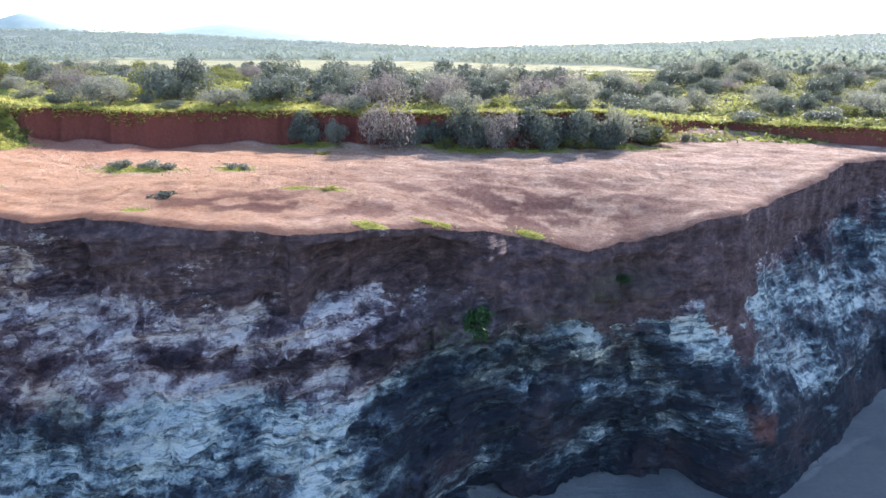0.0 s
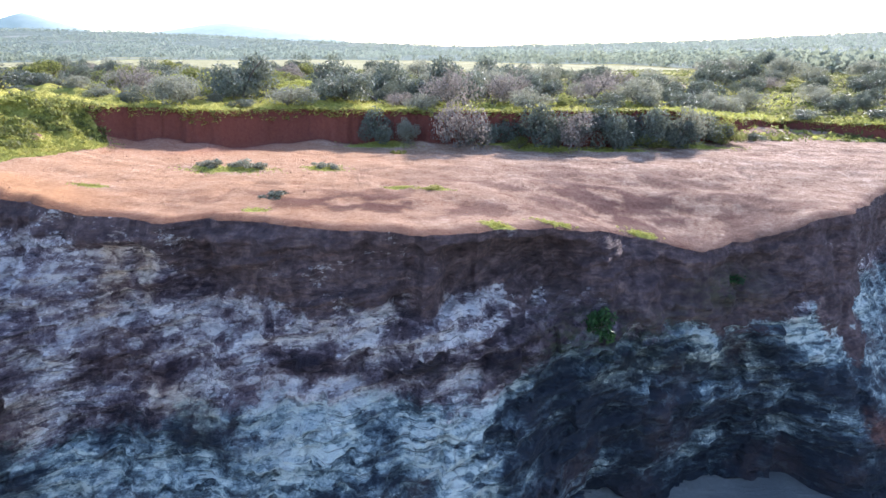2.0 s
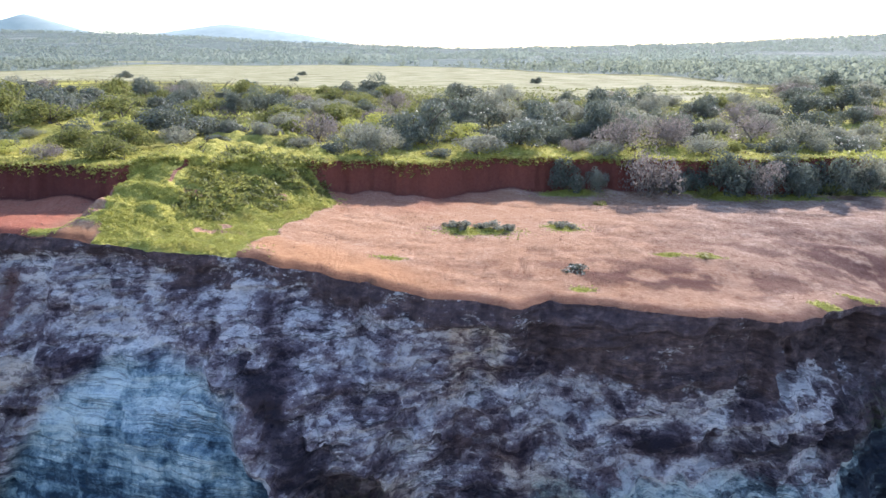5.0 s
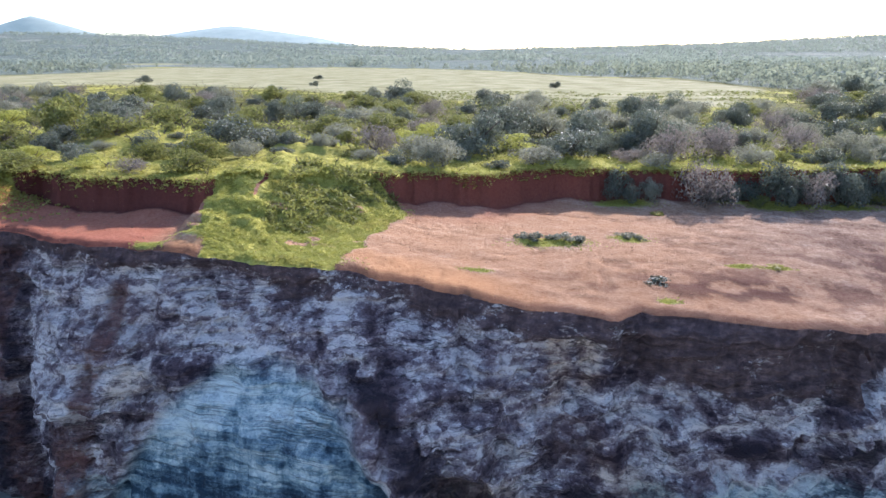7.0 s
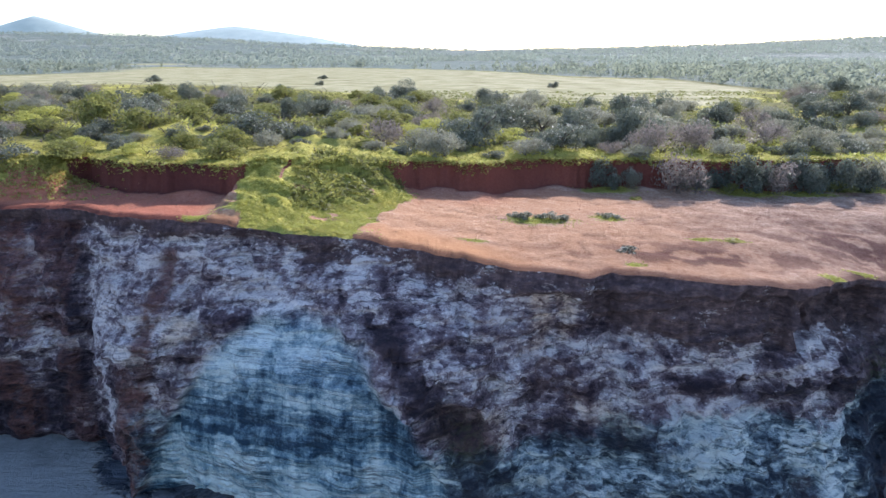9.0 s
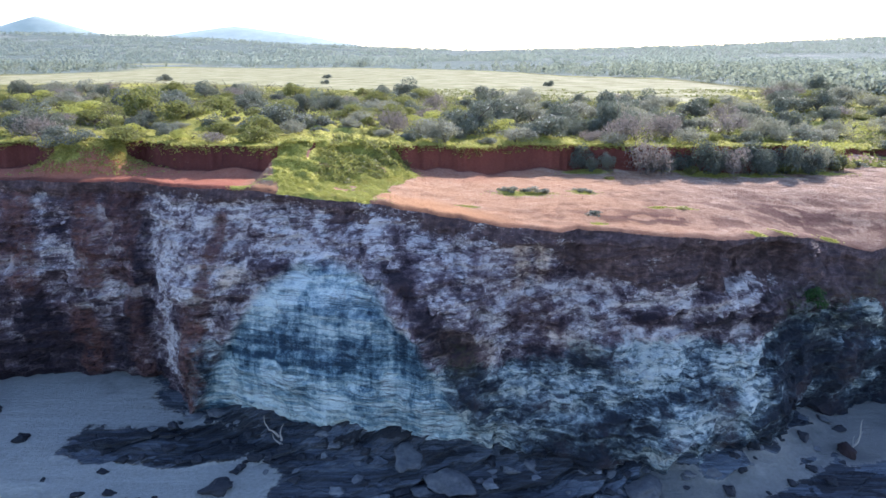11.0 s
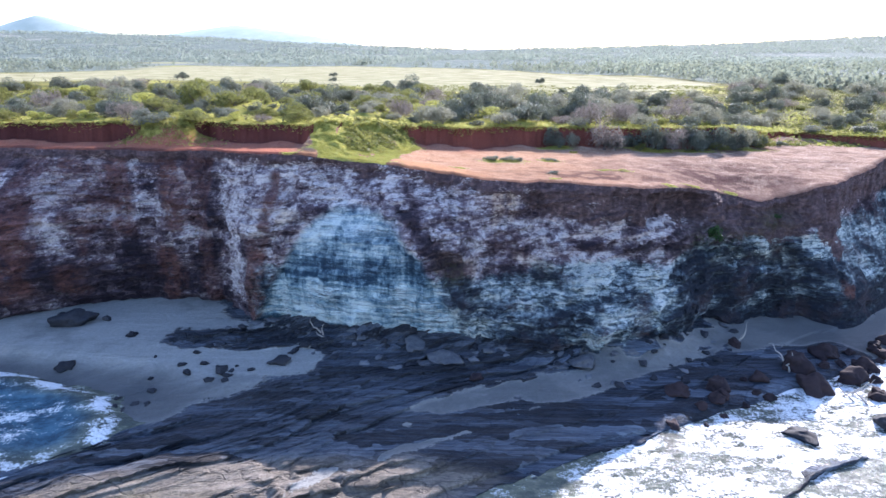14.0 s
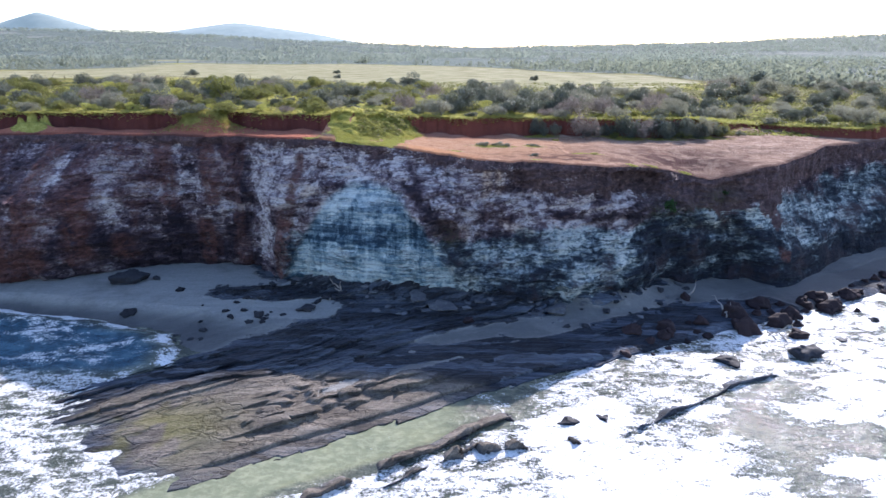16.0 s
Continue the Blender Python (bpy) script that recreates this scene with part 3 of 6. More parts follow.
def shore_material():
    m, nt, bsdf = material("wet_platform_and_sand")
    sand, wet, algae = masks(nt, "mask")
    beds = tex(nt, 1.1, 9, 0.7, (0.22, 2.0, 2.0), (0, 0, -32))
    split = tex(nt, 0.8, 5, 0.6, (0.3, 2.0, 2.0), (0, 0, -30))
    grit = tex(nt, 5.0, 8, 0.7)
    rock = ramp(nt, calc(nt, "ADD", calc(nt, "MULTIPLY", beds, 0.3), calc(nt, "ADD", calc(nt, "MULTIPLY", grit, 0.35), calc(nt, "MULTIPLY", tex(nt, 0.5, 7, 0.65), 0.35))), [(0.36, (0.06, 0.052, 0.046)), (0.5, (0.17, 0.142, 0.112)), (0.63, (0.36, 0.30, 0.24))])
    slab, slab_d = cells(nt, 0.9, (0.22, 1.3, 1.3), (0, 0, -31), 0.4)
    rock = mixc(nt, calc(nt, "ADD", 0.4, calc(nt, "MULTIPLY", wet, 0.5)), rock, mixc(nt, slab, mixc(nt, 0.75, rock, (0.012, 0.012, 0.015)), mixc(nt, 0.35, rock, (0.40, 0.36, 0.31))))
    rock = mixc(nt, calc(nt, "MULTIPLY", step(nt, calc(nt, "ABSOLUTE", calc(nt, "SUBTRACT", split, 0.5)), 0.022, 0.0), calc(nt, "ADD", 0.45, calc(nt, "MULTIPLY", wet, 0.4))), rock, (0.02, 0.019, 0.02))
    gap = step(nt, joints(nt, 0.75, (0.3, 1.25, 1.25), (0, 0, -31), 0.3), 0.035, 0.0)
    rock = mixc(nt, calc(nt, "MULTIPLY", gap, 0.4), rock, (0.022, 0.02, 0.02))
    seams = tex(nt, 2.4, 8, 0.7, (0.13, 2.6, 2.6), (0, 0, -31))
    # navy for damp rock and for the cliff's shadow painted over the platform
    soaked_shaded = ramp(nt, calc(nt, "ADD", calc(nt, "MULTIPLY", seams, 0.7), calc(nt, "MULTIPLY", slab, 0.22)), [(0.36, (0.010, 0.013, 0.02)), (0.46, (0.034, 0.045, 0.066)), (0.55, (0.075, 0.096, 0.13)), (0.66, (0.15, 0.18, 0.22))])
    rock = mixc(nt, calc(nt, "MULTIPLY", wet, 0.9), rock, soaked_shaded)
    rock = mixc(nt, calc(nt, "MULTIPLY", algae, 0.6), rock, (0.16, 0.15, 0.045))
    sandc = ramp(nt, calc(nt, "ADD", calc(nt, "MULTIPLY", beds, 0.35), calc(nt, "MULTIPLY", grit, 0.65)), [(0.3, (0.215, 0.21, 0.192)), (0.7, (0.37, 0.358, 0.33))])
    c = mixc(nt, step(nt, calc(nt, "ADD", sand, calc(nt, "ADD", calc(nt, "MULTIPLY", calc(nt, "SUBTRACT", beds, 0.5), 1.2), calc(nt, "MULTIPLY", calc(nt, "SUBTRACT", grit, 0.5), 1.3))), 0.4, 0.56), rock, sandc)
    c = mixc(nt, calc(nt, "MULTIPLY", calc(nt, "MULTIPLY", wet, sand), 0.7), c, (0.055, 0.055, 0.058))
    damp = calc(nt, "MULTIPLY", step(nt, tex(nt, 0.16, 5, 0.6), 0.47, 0.6), 0.55)
    c = mixc(nt, calc(nt, "MULTIPLY", damp, sand), c, mixc(nt, 0.65, c, (0.05, 0.055, 0.06)))
    nt.links.new(c, bsdf.inputs["Base Color"])
    nt.links.new(calc(nt, "SUBTRACT", 0.85, calc(nt, "MULTIPLY", wet, 0.25)), bsdf.inputs["Roughness"])
    bsdf.inputs["Specular IOR Level"].default_value = 0.1
    relief(nt, bsdf, calc(nt, "ADD", calc(nt, "ADD", beds, calc(nt, "MULTIPLY", calc(nt, "MULTIPLY", slab, 0.6), calc(nt, "SUBTRACT", 1.0, sand))), calc(nt, "SUBTRACT", calc(nt, "MULTIPLY", grit, 0.7), calc(nt, "MULTIPLY", calc(nt, "MULTIPLY", gap, 0.5), calc(nt, "SUBTRACT", 1.0, sand)))), 0.8, 0.2)
    return m


def sea_material():
    m, nt, bsdf = material("surf_and_pool_water")
    foam_glare, pool, deep = masks(nt, "mask")
    lace = tex(nt, 0.75, 10, 0.72, (0.8, 1.5, 1), (0, 0, -25))
    chop = tex(nt, 1.7, 7, 0.62, (1, 1.4, 1))
    fizz = tex(nt, 6.0, 6, 0.7)
    k = step(nt, calc(nt, "ADD", foam_glare, calc(nt, "ADD", calc(nt, "MULTIPLY", calc(nt, "SUBTRACT", lace, 0.5), 2.2), calc(nt, "MULTIPLY", calc(nt, "SUBTRACT", fizz, 0.5), 1.2))), 0.4, 0.74)
    water = mixc(nt, pool, mixc(nt, step(nt, lace, 0.4, 0.6), (0.07, 0.08, 0.062), (0.18, 0.185, 0.125)), mixc(nt, step(nt, chop, 0.4, 0.65), (0.19, 0.20, 0.115), (0.27, 0.275, 0.165)))
    # deep covers the left bay, whose shade is painted as bluer water
    water = mixc(nt, deep, water, mixc(nt, step(nt, lace, 0.38, 0.6), (0.02, 0.055, 0.085), (0.07, 0.15, 0.20)))
    c = mixc(nt, k, water, ramp(nt, fizz, [(0.3, (0.6, 0.61, 0.6)), (0.6, (0.88, 0.875, 0.86))]))
    nt.links.new(c, bsdf.inputs["Base Color"])
    nt.links.new(calc(nt, "ADD", 0.14, calc(nt, "MULTIPLY", k, 0.3)), bsdf.inputs["Roughness"])
    bsdf.inputs["IOR"].default_value = 1.33
    relief(nt, bsdf, calc(nt, "MULTIPLY", calc(nt, "ADD", calc(nt, "ADD", chop, calc(nt, "MULTIPLY", fizz, 0.25)), calc(nt, "MULTIPLY", k, 0.35)), calc(nt, "SUBTRACT", 1.0, calc(nt, "MULTIPLY", pool, 0.8))), 0.8, 0.22)
    return m


def leaf_material(name, dark_c, light_c, glow_c, through_k=0.45, gloss=0.18):
    """Foliage: each leaf a little different, light coming through."""
    m, nt, bsdf = material(name)
    geo = nt.nodes.new("ShaderNodeNewGeometry")
    info = nt.nodes.new("ShaderNodeObjectInfo")
    both = calc(nt, "ADD", calc(nt, "MULTIPLY", geo.outputs["Random Per Island"], 0.7), calc(nt, "MULTIPLY", info.outputs["Random"], 0.3))
    c = ramp(nt, both, [(0.1, dark_c), (0.9, light_c)])
    nt.links.new(c, bsdf.inputs["Base Color"])
    bsdf.inputs["Roughness"].default_value = 0.55
    bsdf.inputs["Specular IOR Level"].default_value = gloss
    tr = nt.nodes.new("ShaderNodeBsdfTranslucent")
    nt.links.new(mixc(nt, 0.5, c, glow_c), tr.inputs["Color"])
    mix = nt.nodes.new("ShaderNodeMixShader")
    mix.inputs["Fac"].default_value = through_k
    nt.links.new(bsdf.outputs[0], mix.inputs[1])
    nt.links.new(tr.outputs[0], mix.inputs[2])
    nt.links.new(mix.outputs[0], nt.nodes["Material Output"].inputs["Surface"])
    return m


def plain_material(name, dark_c, light_c, scale=4.0, rough=0.9, bump=0.6, dist=0.05):
    m, nt, bsdf = material(name)
    n1, n2 = tex(nt, scale, 8, 0.7), tex(nt, scale * 0.2, 4, 0.6)
    info = nt.nodes.new("ShaderNodeObjectInfo")
    f = calc(nt, "ADD", calc(nt, "MULTIPLY", n1, 0.5), calc(nt, "ADD", calc(nt, "MULTIPLY", n2, 0.3), calc(nt, "MULTIPLY", info.outputs["Random"], 0.2)))
    nt.links.new(ramp(nt, f, [(0.3, dark_c), (0.7, light_c)]), bsdf.inputs["Base Color"])
    bsdf.inputs["Roughness"].default_value = rough
    bsdf.inputs["Specular IOR Level"].default_value = 0.15
    relief(nt, bsdf, n1, bump, dist)
    return m


CLIFF, LAND, SHORE, SEA = cliff_material(), land_material(), shore_material(), sea_material()
LEAF_DARK = leaf_material("banksia_leaf", (0.04, 0.046, 0.036), (0.17, 0.178, 0.14), (0.22, 0.24, 0.14), 0.3, 0.4)
LEAF_SILVER = leaf_material("silver_leaf", (0.13, 0.128, 0.098), (0.29, 0.278, 0.22), (0.33, 0.33, 0.21), 0.42)
LEAF_MAUVE = leaf_material("bare_twig_grey", (0.12, 0.10, 0.088), (0.26, 0.22, 0.195), (0.30, 0.25, 0.21), 0.4)
LEAF_GREEN = leaf_material("heath_leaf", (0.078, 0.08, 0.026), (0.235, 0.222, 0.07), (0.26, 0.28, 0.08), 0.5)
LEAF_LIME = leaf_material("lime_cover_leaf", (0.21, 0.20, 0.038), (0.44, 0.415, 0.11), (0.48, 0.50, 0.13), 0.42)
LEAF_OLIVE = leaf_material("olive_cover_leaf", (0.14, 0.128, 0.036), (0.37, 0.325, 0.10), (0.46, 0.45, 0.10), 0.5)
# gum leaves paled so that their colour carries the distance haze
LEAF_FAR_HAZED = leaf_material("far_gum_leaf_hazed", (0.135, 0.16, 0.148), (0.25, 0.272, 0.25), (0.38, 0.42, 0.30), 0.5, 0.0)
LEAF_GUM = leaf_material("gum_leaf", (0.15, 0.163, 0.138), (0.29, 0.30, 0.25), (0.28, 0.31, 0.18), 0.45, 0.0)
LEAF_MOSS = leaf_material("cliff_plant_leaf", (0.015, 0.035, 0.012), (0.04, 0.085, 0.025), (0.06, 0.12, 0.03), 0.3)
BARK = plain_material("grey_bark", (0.07, 0.055, 0.045), (0.20, 0.17, 0.14), 8.0)
STONE = plain_material("dark_wet_stone", (0.012, 0.013, 0.017), (0.045, 0.045, 0.052), 3.0, 0.7)
STONE_RED = plain_material("ironstone", (0.013, 0.010, 0.012), (0.05, 0.033, 0.034), 3.0, 0.85)
STONE_PALE = plain_material("pale_fallen_slab", (0.05, 0.052, 0.06), (0.19, 0.19, 0.195), 3.0, 0.9)
WOOD = plain_material("bleached_driftwood", (0.22, 0.19, 0.16), (0.45, 0.41, 0.36), 10.0)

# ---- mesh helpers ----


def mesh_np(name, verts, faces, mat, colours=None, smooth_shade=True):
    me = bpy.data.meshes.new(name)
    verts, faces = np.asarray(verts, np.float32), np.asarray(faces, np.int32)
    k = faces.shape[1]
    me.vertices.add(len(verts))
    me.vertices.foreach_set("co", verts.ravel())
    me.loops.add(faces.size)
    me.loops.foreach_set("vertex_index", faces.ravel())
    me.polygons.add(len(faces))
    me.polygons.foreach_set("loop_start", np.arange(0, faces.size, k, dtype=np.int32))
    me.polygons.foreach_set("use_smooth", np.full(len(faces), smooth_shade))
    me.update(calc_edges=True)
    me.validate()
    for key, cols in (colours or {}).items():
        at = me.attributes.new(key, "FLOAT_COLOR", "POINT")
        full = np.ones((len(verts), 4), np.float32)
        full[:, :3] = cols
        at.data.foreach_set("color", full.ravel())
    me.materials.append(mat)
    return me


def grid_faces(rows, cols):
    i = np.arange(rows - 1)[:, None] * cols + np.arange(cols - 1)[None, :]
    return np.stack([i, i + 1, i + cols + 1, i + cols], -1).reshape(-1, 4)


def part(name, mesh, parent, label=""):
    ob = new(name, mesh)
    ob.parent = parent
    return tagged(ob, label)


def spread(lo, hi, inner, outer, dense, far=28):
    """Ordinates: even between inner and outer, growing toward lo and hi."""
    mid = np.arange(inner, outer + 1e-6, dense)
    left = inner - np.geomspace(dense * 2, inner - lo, far)[::-1]
    right = outer + np.geomspace(dense * 2, hi - outer, far)
    return np.concatenate([left, mid, right])


# ---- land: one sheet from the cliff's edge to the horizon ----


def build_land():
    xs = spread(-3000, 3000, -68, 36, 0.12, 64)
    n_shelf, n_face = 64, 12
    inland = np.concatenate([np.arange(0.25, 14, 0.4), np.geomspace(14.5, 4200, 120)])
    ye, by = edge_y(xs), bank_y(xs)
    t1 = np.linspace(0, 1, n_shelf)[:, None]
    y1 = ye + (np.maximum(by - 0.45, ye + 0.3) - ye) * t1
    y2 = np.maximum(by - 0.45, ye + 0.3) + np.linspace(0, 1, n_face + 1)[1:, None] * 1.6
    y3 = y2[-1] + inland[:, None]
    Y = np.concatenate([y1, y2, y3])
    X = np.broadcast_to(xs, Y.shape)
    Z = land_z(X, Y)
    d = Y - bank_y(X)
    flecks = fbm(X * 0.5, Y * 0.8, 0, 3, 71)
    veg = smooth((d - 0.45) / 0.5)
    spur = spur_green(X, Y) * smooth((flecks - 0.12) / 0.10)
    spur = spur * (1 - 0.9 * bump_at(X, Y, -27.6, 29.4, 0.8, 0.5)) * (1 - 0.8 * bump_at(X, Y, -25.2, 26.6, 1.2, 0.35))
    track = smooth((0.2 - np.abs(X + 29.0 + 0.12 * (Y - 31) + 0.25 * np.sin(Y * 1.3))) / 0.2) * smooth((33.0 - Y) / 1) * smooth((Y - 29.4) / 1.0)
    veg = np.maximum(veg, np.clip(spur, 0, 1) * (1 - 0.95 * track))
    knolls = np.maximum(bump_at(X, Y, -44.2, 31.0, 2.9, 2.1), bump_at(X, Y, -62, 30.4, 2.6, 1.3))
    veg = np.maximum(veg, smooth((knolls - 0.35) / 0.3) * smooth((flecks - 0.3) / 0.15))
    for cx, cy, rx, ry in PATCHES:
        veg = np.maximum(veg, 0.95 * bump_at(X, Y, cx, cy, rx, ry))
    brush = 0.62 * smooth((X + 3.5) / 1.5) * smooth((14 - X) / 1.5) * smooth((d + 1.3) / 0.4) * smooth((-0.2 - d) / 0.3)
    veg = np.maximum(veg, brush)
    east = smooth((X - 20) / 3) * smooth((fbm(X * 0.4, Y * 0.4, 0, 3, 72) - 0.45) / 0.12) * smooth((Y - 43) / 2) * smooth((-0.5 - d) / 0.4)
    veg = np.maximum(veg, east)
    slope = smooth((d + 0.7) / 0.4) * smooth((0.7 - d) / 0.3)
    red = np.maximum(1.0 * slope, 0.75 * smooth((-31 - X) / 2) * smooth((0.5 - d)))
    red = np.maximum(red, 0.55 * smooth((d + 5) / 5) * smooth((-8 - X) / 8))
    orange = smooth((-11 - X) / 8) * smooth((5.5 - (Y - edge_y(X))) / 4) * smooth((X + 33) / 2)
    orange = np.maximum(orange, 0.55 * smooth((2 - X) / 14) * smooth((-d) / 2))
    orange = orange * (1 - np.clip(2 * veg, 0, 1))
    orange = np.maximum(orange, smooth((d - 4.5) / 5) * smooth((fbm(X * 0.12, Y * 0.12, 0, 3, 78) - 0.3) / 0.2))
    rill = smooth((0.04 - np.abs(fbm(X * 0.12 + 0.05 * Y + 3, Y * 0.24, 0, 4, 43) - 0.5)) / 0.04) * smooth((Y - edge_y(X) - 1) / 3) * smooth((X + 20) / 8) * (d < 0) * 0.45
    # shade of the bank face put into its colour, strongest west of -31
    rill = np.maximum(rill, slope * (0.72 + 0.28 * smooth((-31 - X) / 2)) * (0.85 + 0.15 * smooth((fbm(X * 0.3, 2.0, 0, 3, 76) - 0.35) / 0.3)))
    # darker soil along the cliff's edge
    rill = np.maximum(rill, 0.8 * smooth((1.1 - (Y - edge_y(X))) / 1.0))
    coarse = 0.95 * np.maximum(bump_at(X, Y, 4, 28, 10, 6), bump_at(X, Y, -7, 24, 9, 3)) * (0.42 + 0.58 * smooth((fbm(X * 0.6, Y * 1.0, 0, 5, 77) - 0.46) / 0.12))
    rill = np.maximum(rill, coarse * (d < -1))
    rag = 22 * (fbm(X * 0.03, Y * 0.03, 0, 3, 73) - 0.5) * np.clip(Y / 200, 0.4, 2)
    near_line = np.interp(X / np.maximum(Y, 1), NEAR_A, NEAR_Y)
    far_line = np.interp(X / np.maximum(Y, 1), FAR_A, FAR_Y)
    field = smooth((Y - near_line - rag) / 8) * smooth((far_line - Y - rag) / 10)
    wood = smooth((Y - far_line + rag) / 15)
    slope_a = X / np.maximum(Y, 1)
    clearing = smooth((slope_a + 0.545) / 0.02) * smooth((-0.43 - slope_a) / 0.02) * smooth((Y - 560) / 25) * smooth((650 - Y) / 25)
    field = np.maximum(field, clearing)
    wood = wood * (1 - clearing)
    flat = lambda *a: np.stack([np.clip(k, 0, 1).ravel() * np.ones(X.size) for k in a], 1)
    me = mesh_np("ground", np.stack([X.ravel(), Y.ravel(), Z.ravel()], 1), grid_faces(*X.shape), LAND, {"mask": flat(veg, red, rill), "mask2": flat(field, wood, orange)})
    return tagged(new("ground", me), "eroded red earth shelf, turfed bank and heath running inland to wooded hills", "ground", kind="structure")


# streaks, seams and darker tracts on the face: x, z to x, z, half width
PALE_WEST = [(-52.4, 12.0, -51.5, 7.2, 1.0), (-48.9, 11.4, -44.9, 9.9, 0.7), (-49.8, 9.3, -45.5, 8.3, 0.5), (-37.3, 11.6, -33.7, 11.4, 1.1), (-37.3, 9.4, -33.8, 9.8, 1.0), (-32.1, 4.5, -32.3, 2.6, 0.8), (-32.2, 9.4, -31.2, 9.7, 0.5), (-29.6, 11.6, -27.6, 10.9, 0.7), (-45.4, 9.9, -42.6, 9.0, 0.5), (-57, 11.5, -56, 6, 1.0), (-24.5, 12.2, -23.3, 11.2, 0.7), (-36.6, 6.5, -36.2, 3.6, 1.1)]
PALE_MID = [(-21.4, 11.1, -20.2, 10.7, 0.5), (-19.5, 10.8, -18.2, 9.6, 0.6), (-17.6, 10.7, -16.2, 10.2, 0.5), (-15.7, 9.2, -14.1, 8.7, 0.9), (-12.8, 8.3, -10.9, 8.8, 0.4), (-14.7, 9.4, -14.4, 11.4, 0.35), (-15.8, 9.6, -15.5, 11.3, 0.45), (-9.8, 8.5, -7.7, 8.7, 0.3), (-18.0, 8.7, -17.0, 7.6, 0.8), (-7.1, 8.7, -6.5, 9.3, 0.35), (-5.4, 8.3, -2.4, 9.2, 0.45), (-10.6, 6.7, -9.4, 7.3, 0.35), (-12.1, 6.4, -11.4, 6.6, 0.25), (-8.8, 6.6, -4.4, 5.8, 0.6), (-10.0, 5.4, -7.0, 5.6, 0.7)]
PALE_EAST = [(-5.3, 6.1, -1.8, 6.6, 0.45), (-4.9, 5.2, -1.8, 5.4, 0.45), (-4.4, 4.2, -1.8, 4.2, 0.4), (9.3, 7.1, 12.3, 6.0, 0.9), (14.0, 6.6, 18.0, 5.8, 1.1), (14.2, 5.2, 17.5, 4.4, 1.1), (15.2, 8.2, 16.6, 7.2, 0.5), (5.7, 7.1, 6.4, 6.1, 0.5), (5.5, 2.2, 6.6, 2.8, 0.5), (20, 6, 24, 5, 0.8), (16.6, 3.2, 20, 2.8, 0.3), (0.2, 2.5, 1.3, 2.8, 0.6), (-8, 3.8, -5.5, 3.4, 0.6), (-13.2, 4.3, -11.4, 4.8, 0.6)]
DARK_TRACTS = [(-23.2, 10.3, -21.5, 9.2, 0.35), (-21.5, 9.2, -20.0, 7.2, 0.5), (-20.0, 7.2, -17.6, 4.2, 0.7), (-30.5, 9.7, -32.2, 7.4, 0.6), (-16.5, 3.5, -12.5, 1.5, 0.8), (-40.0, 12.4, -38.6, 9.1, 0.8), (-52.7, 5.0, -44.5, 2.6, 0.8), (-45.7, 6.1, -44.7, 4.0, 0.8), (-39.0, 6.2, -41.3, 2.8, 0.8), (-40.7, 8.1, -37.5, 7.8, 0.4), (-1.0, 5.6, 5.0, 2.9, 1.4), (-0.7, 2.6, 4.7, 0.6, 1.3), (7.4, 4.0, 9.6, 1.4, 1.5), (9.9, 2.0, 11.7, 1.6, 0.8), (-4.6, 7.7, -2.0, 7.5, 0.35), (-15.3, 6.0, -11.4, 6.2, 0.35), (-9.6, 7.8, -5.0, 7.6, 0.3), (-12.6, 3.0, -9.6, 3.6, 0.4), (10.6, 4.4, 13, 4.2, 0.3)]
RED_SEAMS = [(-47.6, 12.6, -46.2, 8.1, 0.8), (-43.3, 12.6, -42.0, 7.9, 0.8), (-33.0, 12.0, -33.3, 8.8, 0.45), (-34.0, 7.5, -34.7, 2.1, 0.75), (-43.0, 5.1, -42.9, 2.0, 0.9), (-53.6, 8.6, -53.7, 3.3, 1.0), (-50.3, 4.2, -50.1, 2.7, 0.8), (-51.9, 13.3, -51.2, 12.3, 0.5), (-57.8, 12.6, -57.4, 3, 1.1), (-65, 11, -60, 2, 2.4), (12.7, 3.3, 13.2, 3.2, 0.5), (-5.0, 9.9, 0.8, 10.3, 0.4)]
BUFF_SEAMS = [(7.3, 5.9, 8.6, 5.6, 0.7), (5.2, 6.3, 6.9, 5.5, 0.5), (1.2, 6.2, 5.4, 6.4, 0.4), (-32.2, 9.3, -31.2, 9.6, 0.4), (-14.6, 9.6, -14.4, 11.4, 0.4), (-15.8, 9.8, -15.5, 11.4, 0.5), (-19.5, 7.0, -17.8, 6.4, 0.7), (-14.0, 7.0, -12.0, 6.2, 0.5), (-32.1, 4.4, -32.3, 2.6, 0.8)]
SOIL_TONGUES = [(9.4, 9.2, 13.6, 8.2, 1.2), (11.9, 7.4, 12.9, 6.4, 1.0), (7.6, 9.0, 9.1, 7.9, 0.8), (-1.6, 9.8, 1.7, 10.5, 0.5)]


def seam(x, z, rows, seed):
    """How much of a seam there is at a place on the face, with wavering sides."""
    x, z = x + 0.9 * (fbm(x * 0.9, z * 0.9, 0, 4, seed) - 0.5), z + 0.8 * (fbm(x * 0.9 + 7, z * 1.1, 0, 4, seed + 1) - 0.5)
    best = np.zeros_like(z)
    for x0, z0, x1, z1, half in rows:
        t = np.clip(((x - x0) * (x1 - x0) + (z - z0) * (z1 - z0)) / ((x1 - x0) ** 2 + (z1 - z0) ** 2), 0, 1)
        off = np.hypot(x - x0 - t * (x1 - x0), z - z0 - t * (z1 - z0))
        best = np.maximum(best, smooth(1.5 - off / half))
    return best


FACE = {}


def hashed(a, b, salt):
    return lattice(a.astype(np.int64), b.astype(np.int64), a.astype(np.int64) * 0 + salt, 98)


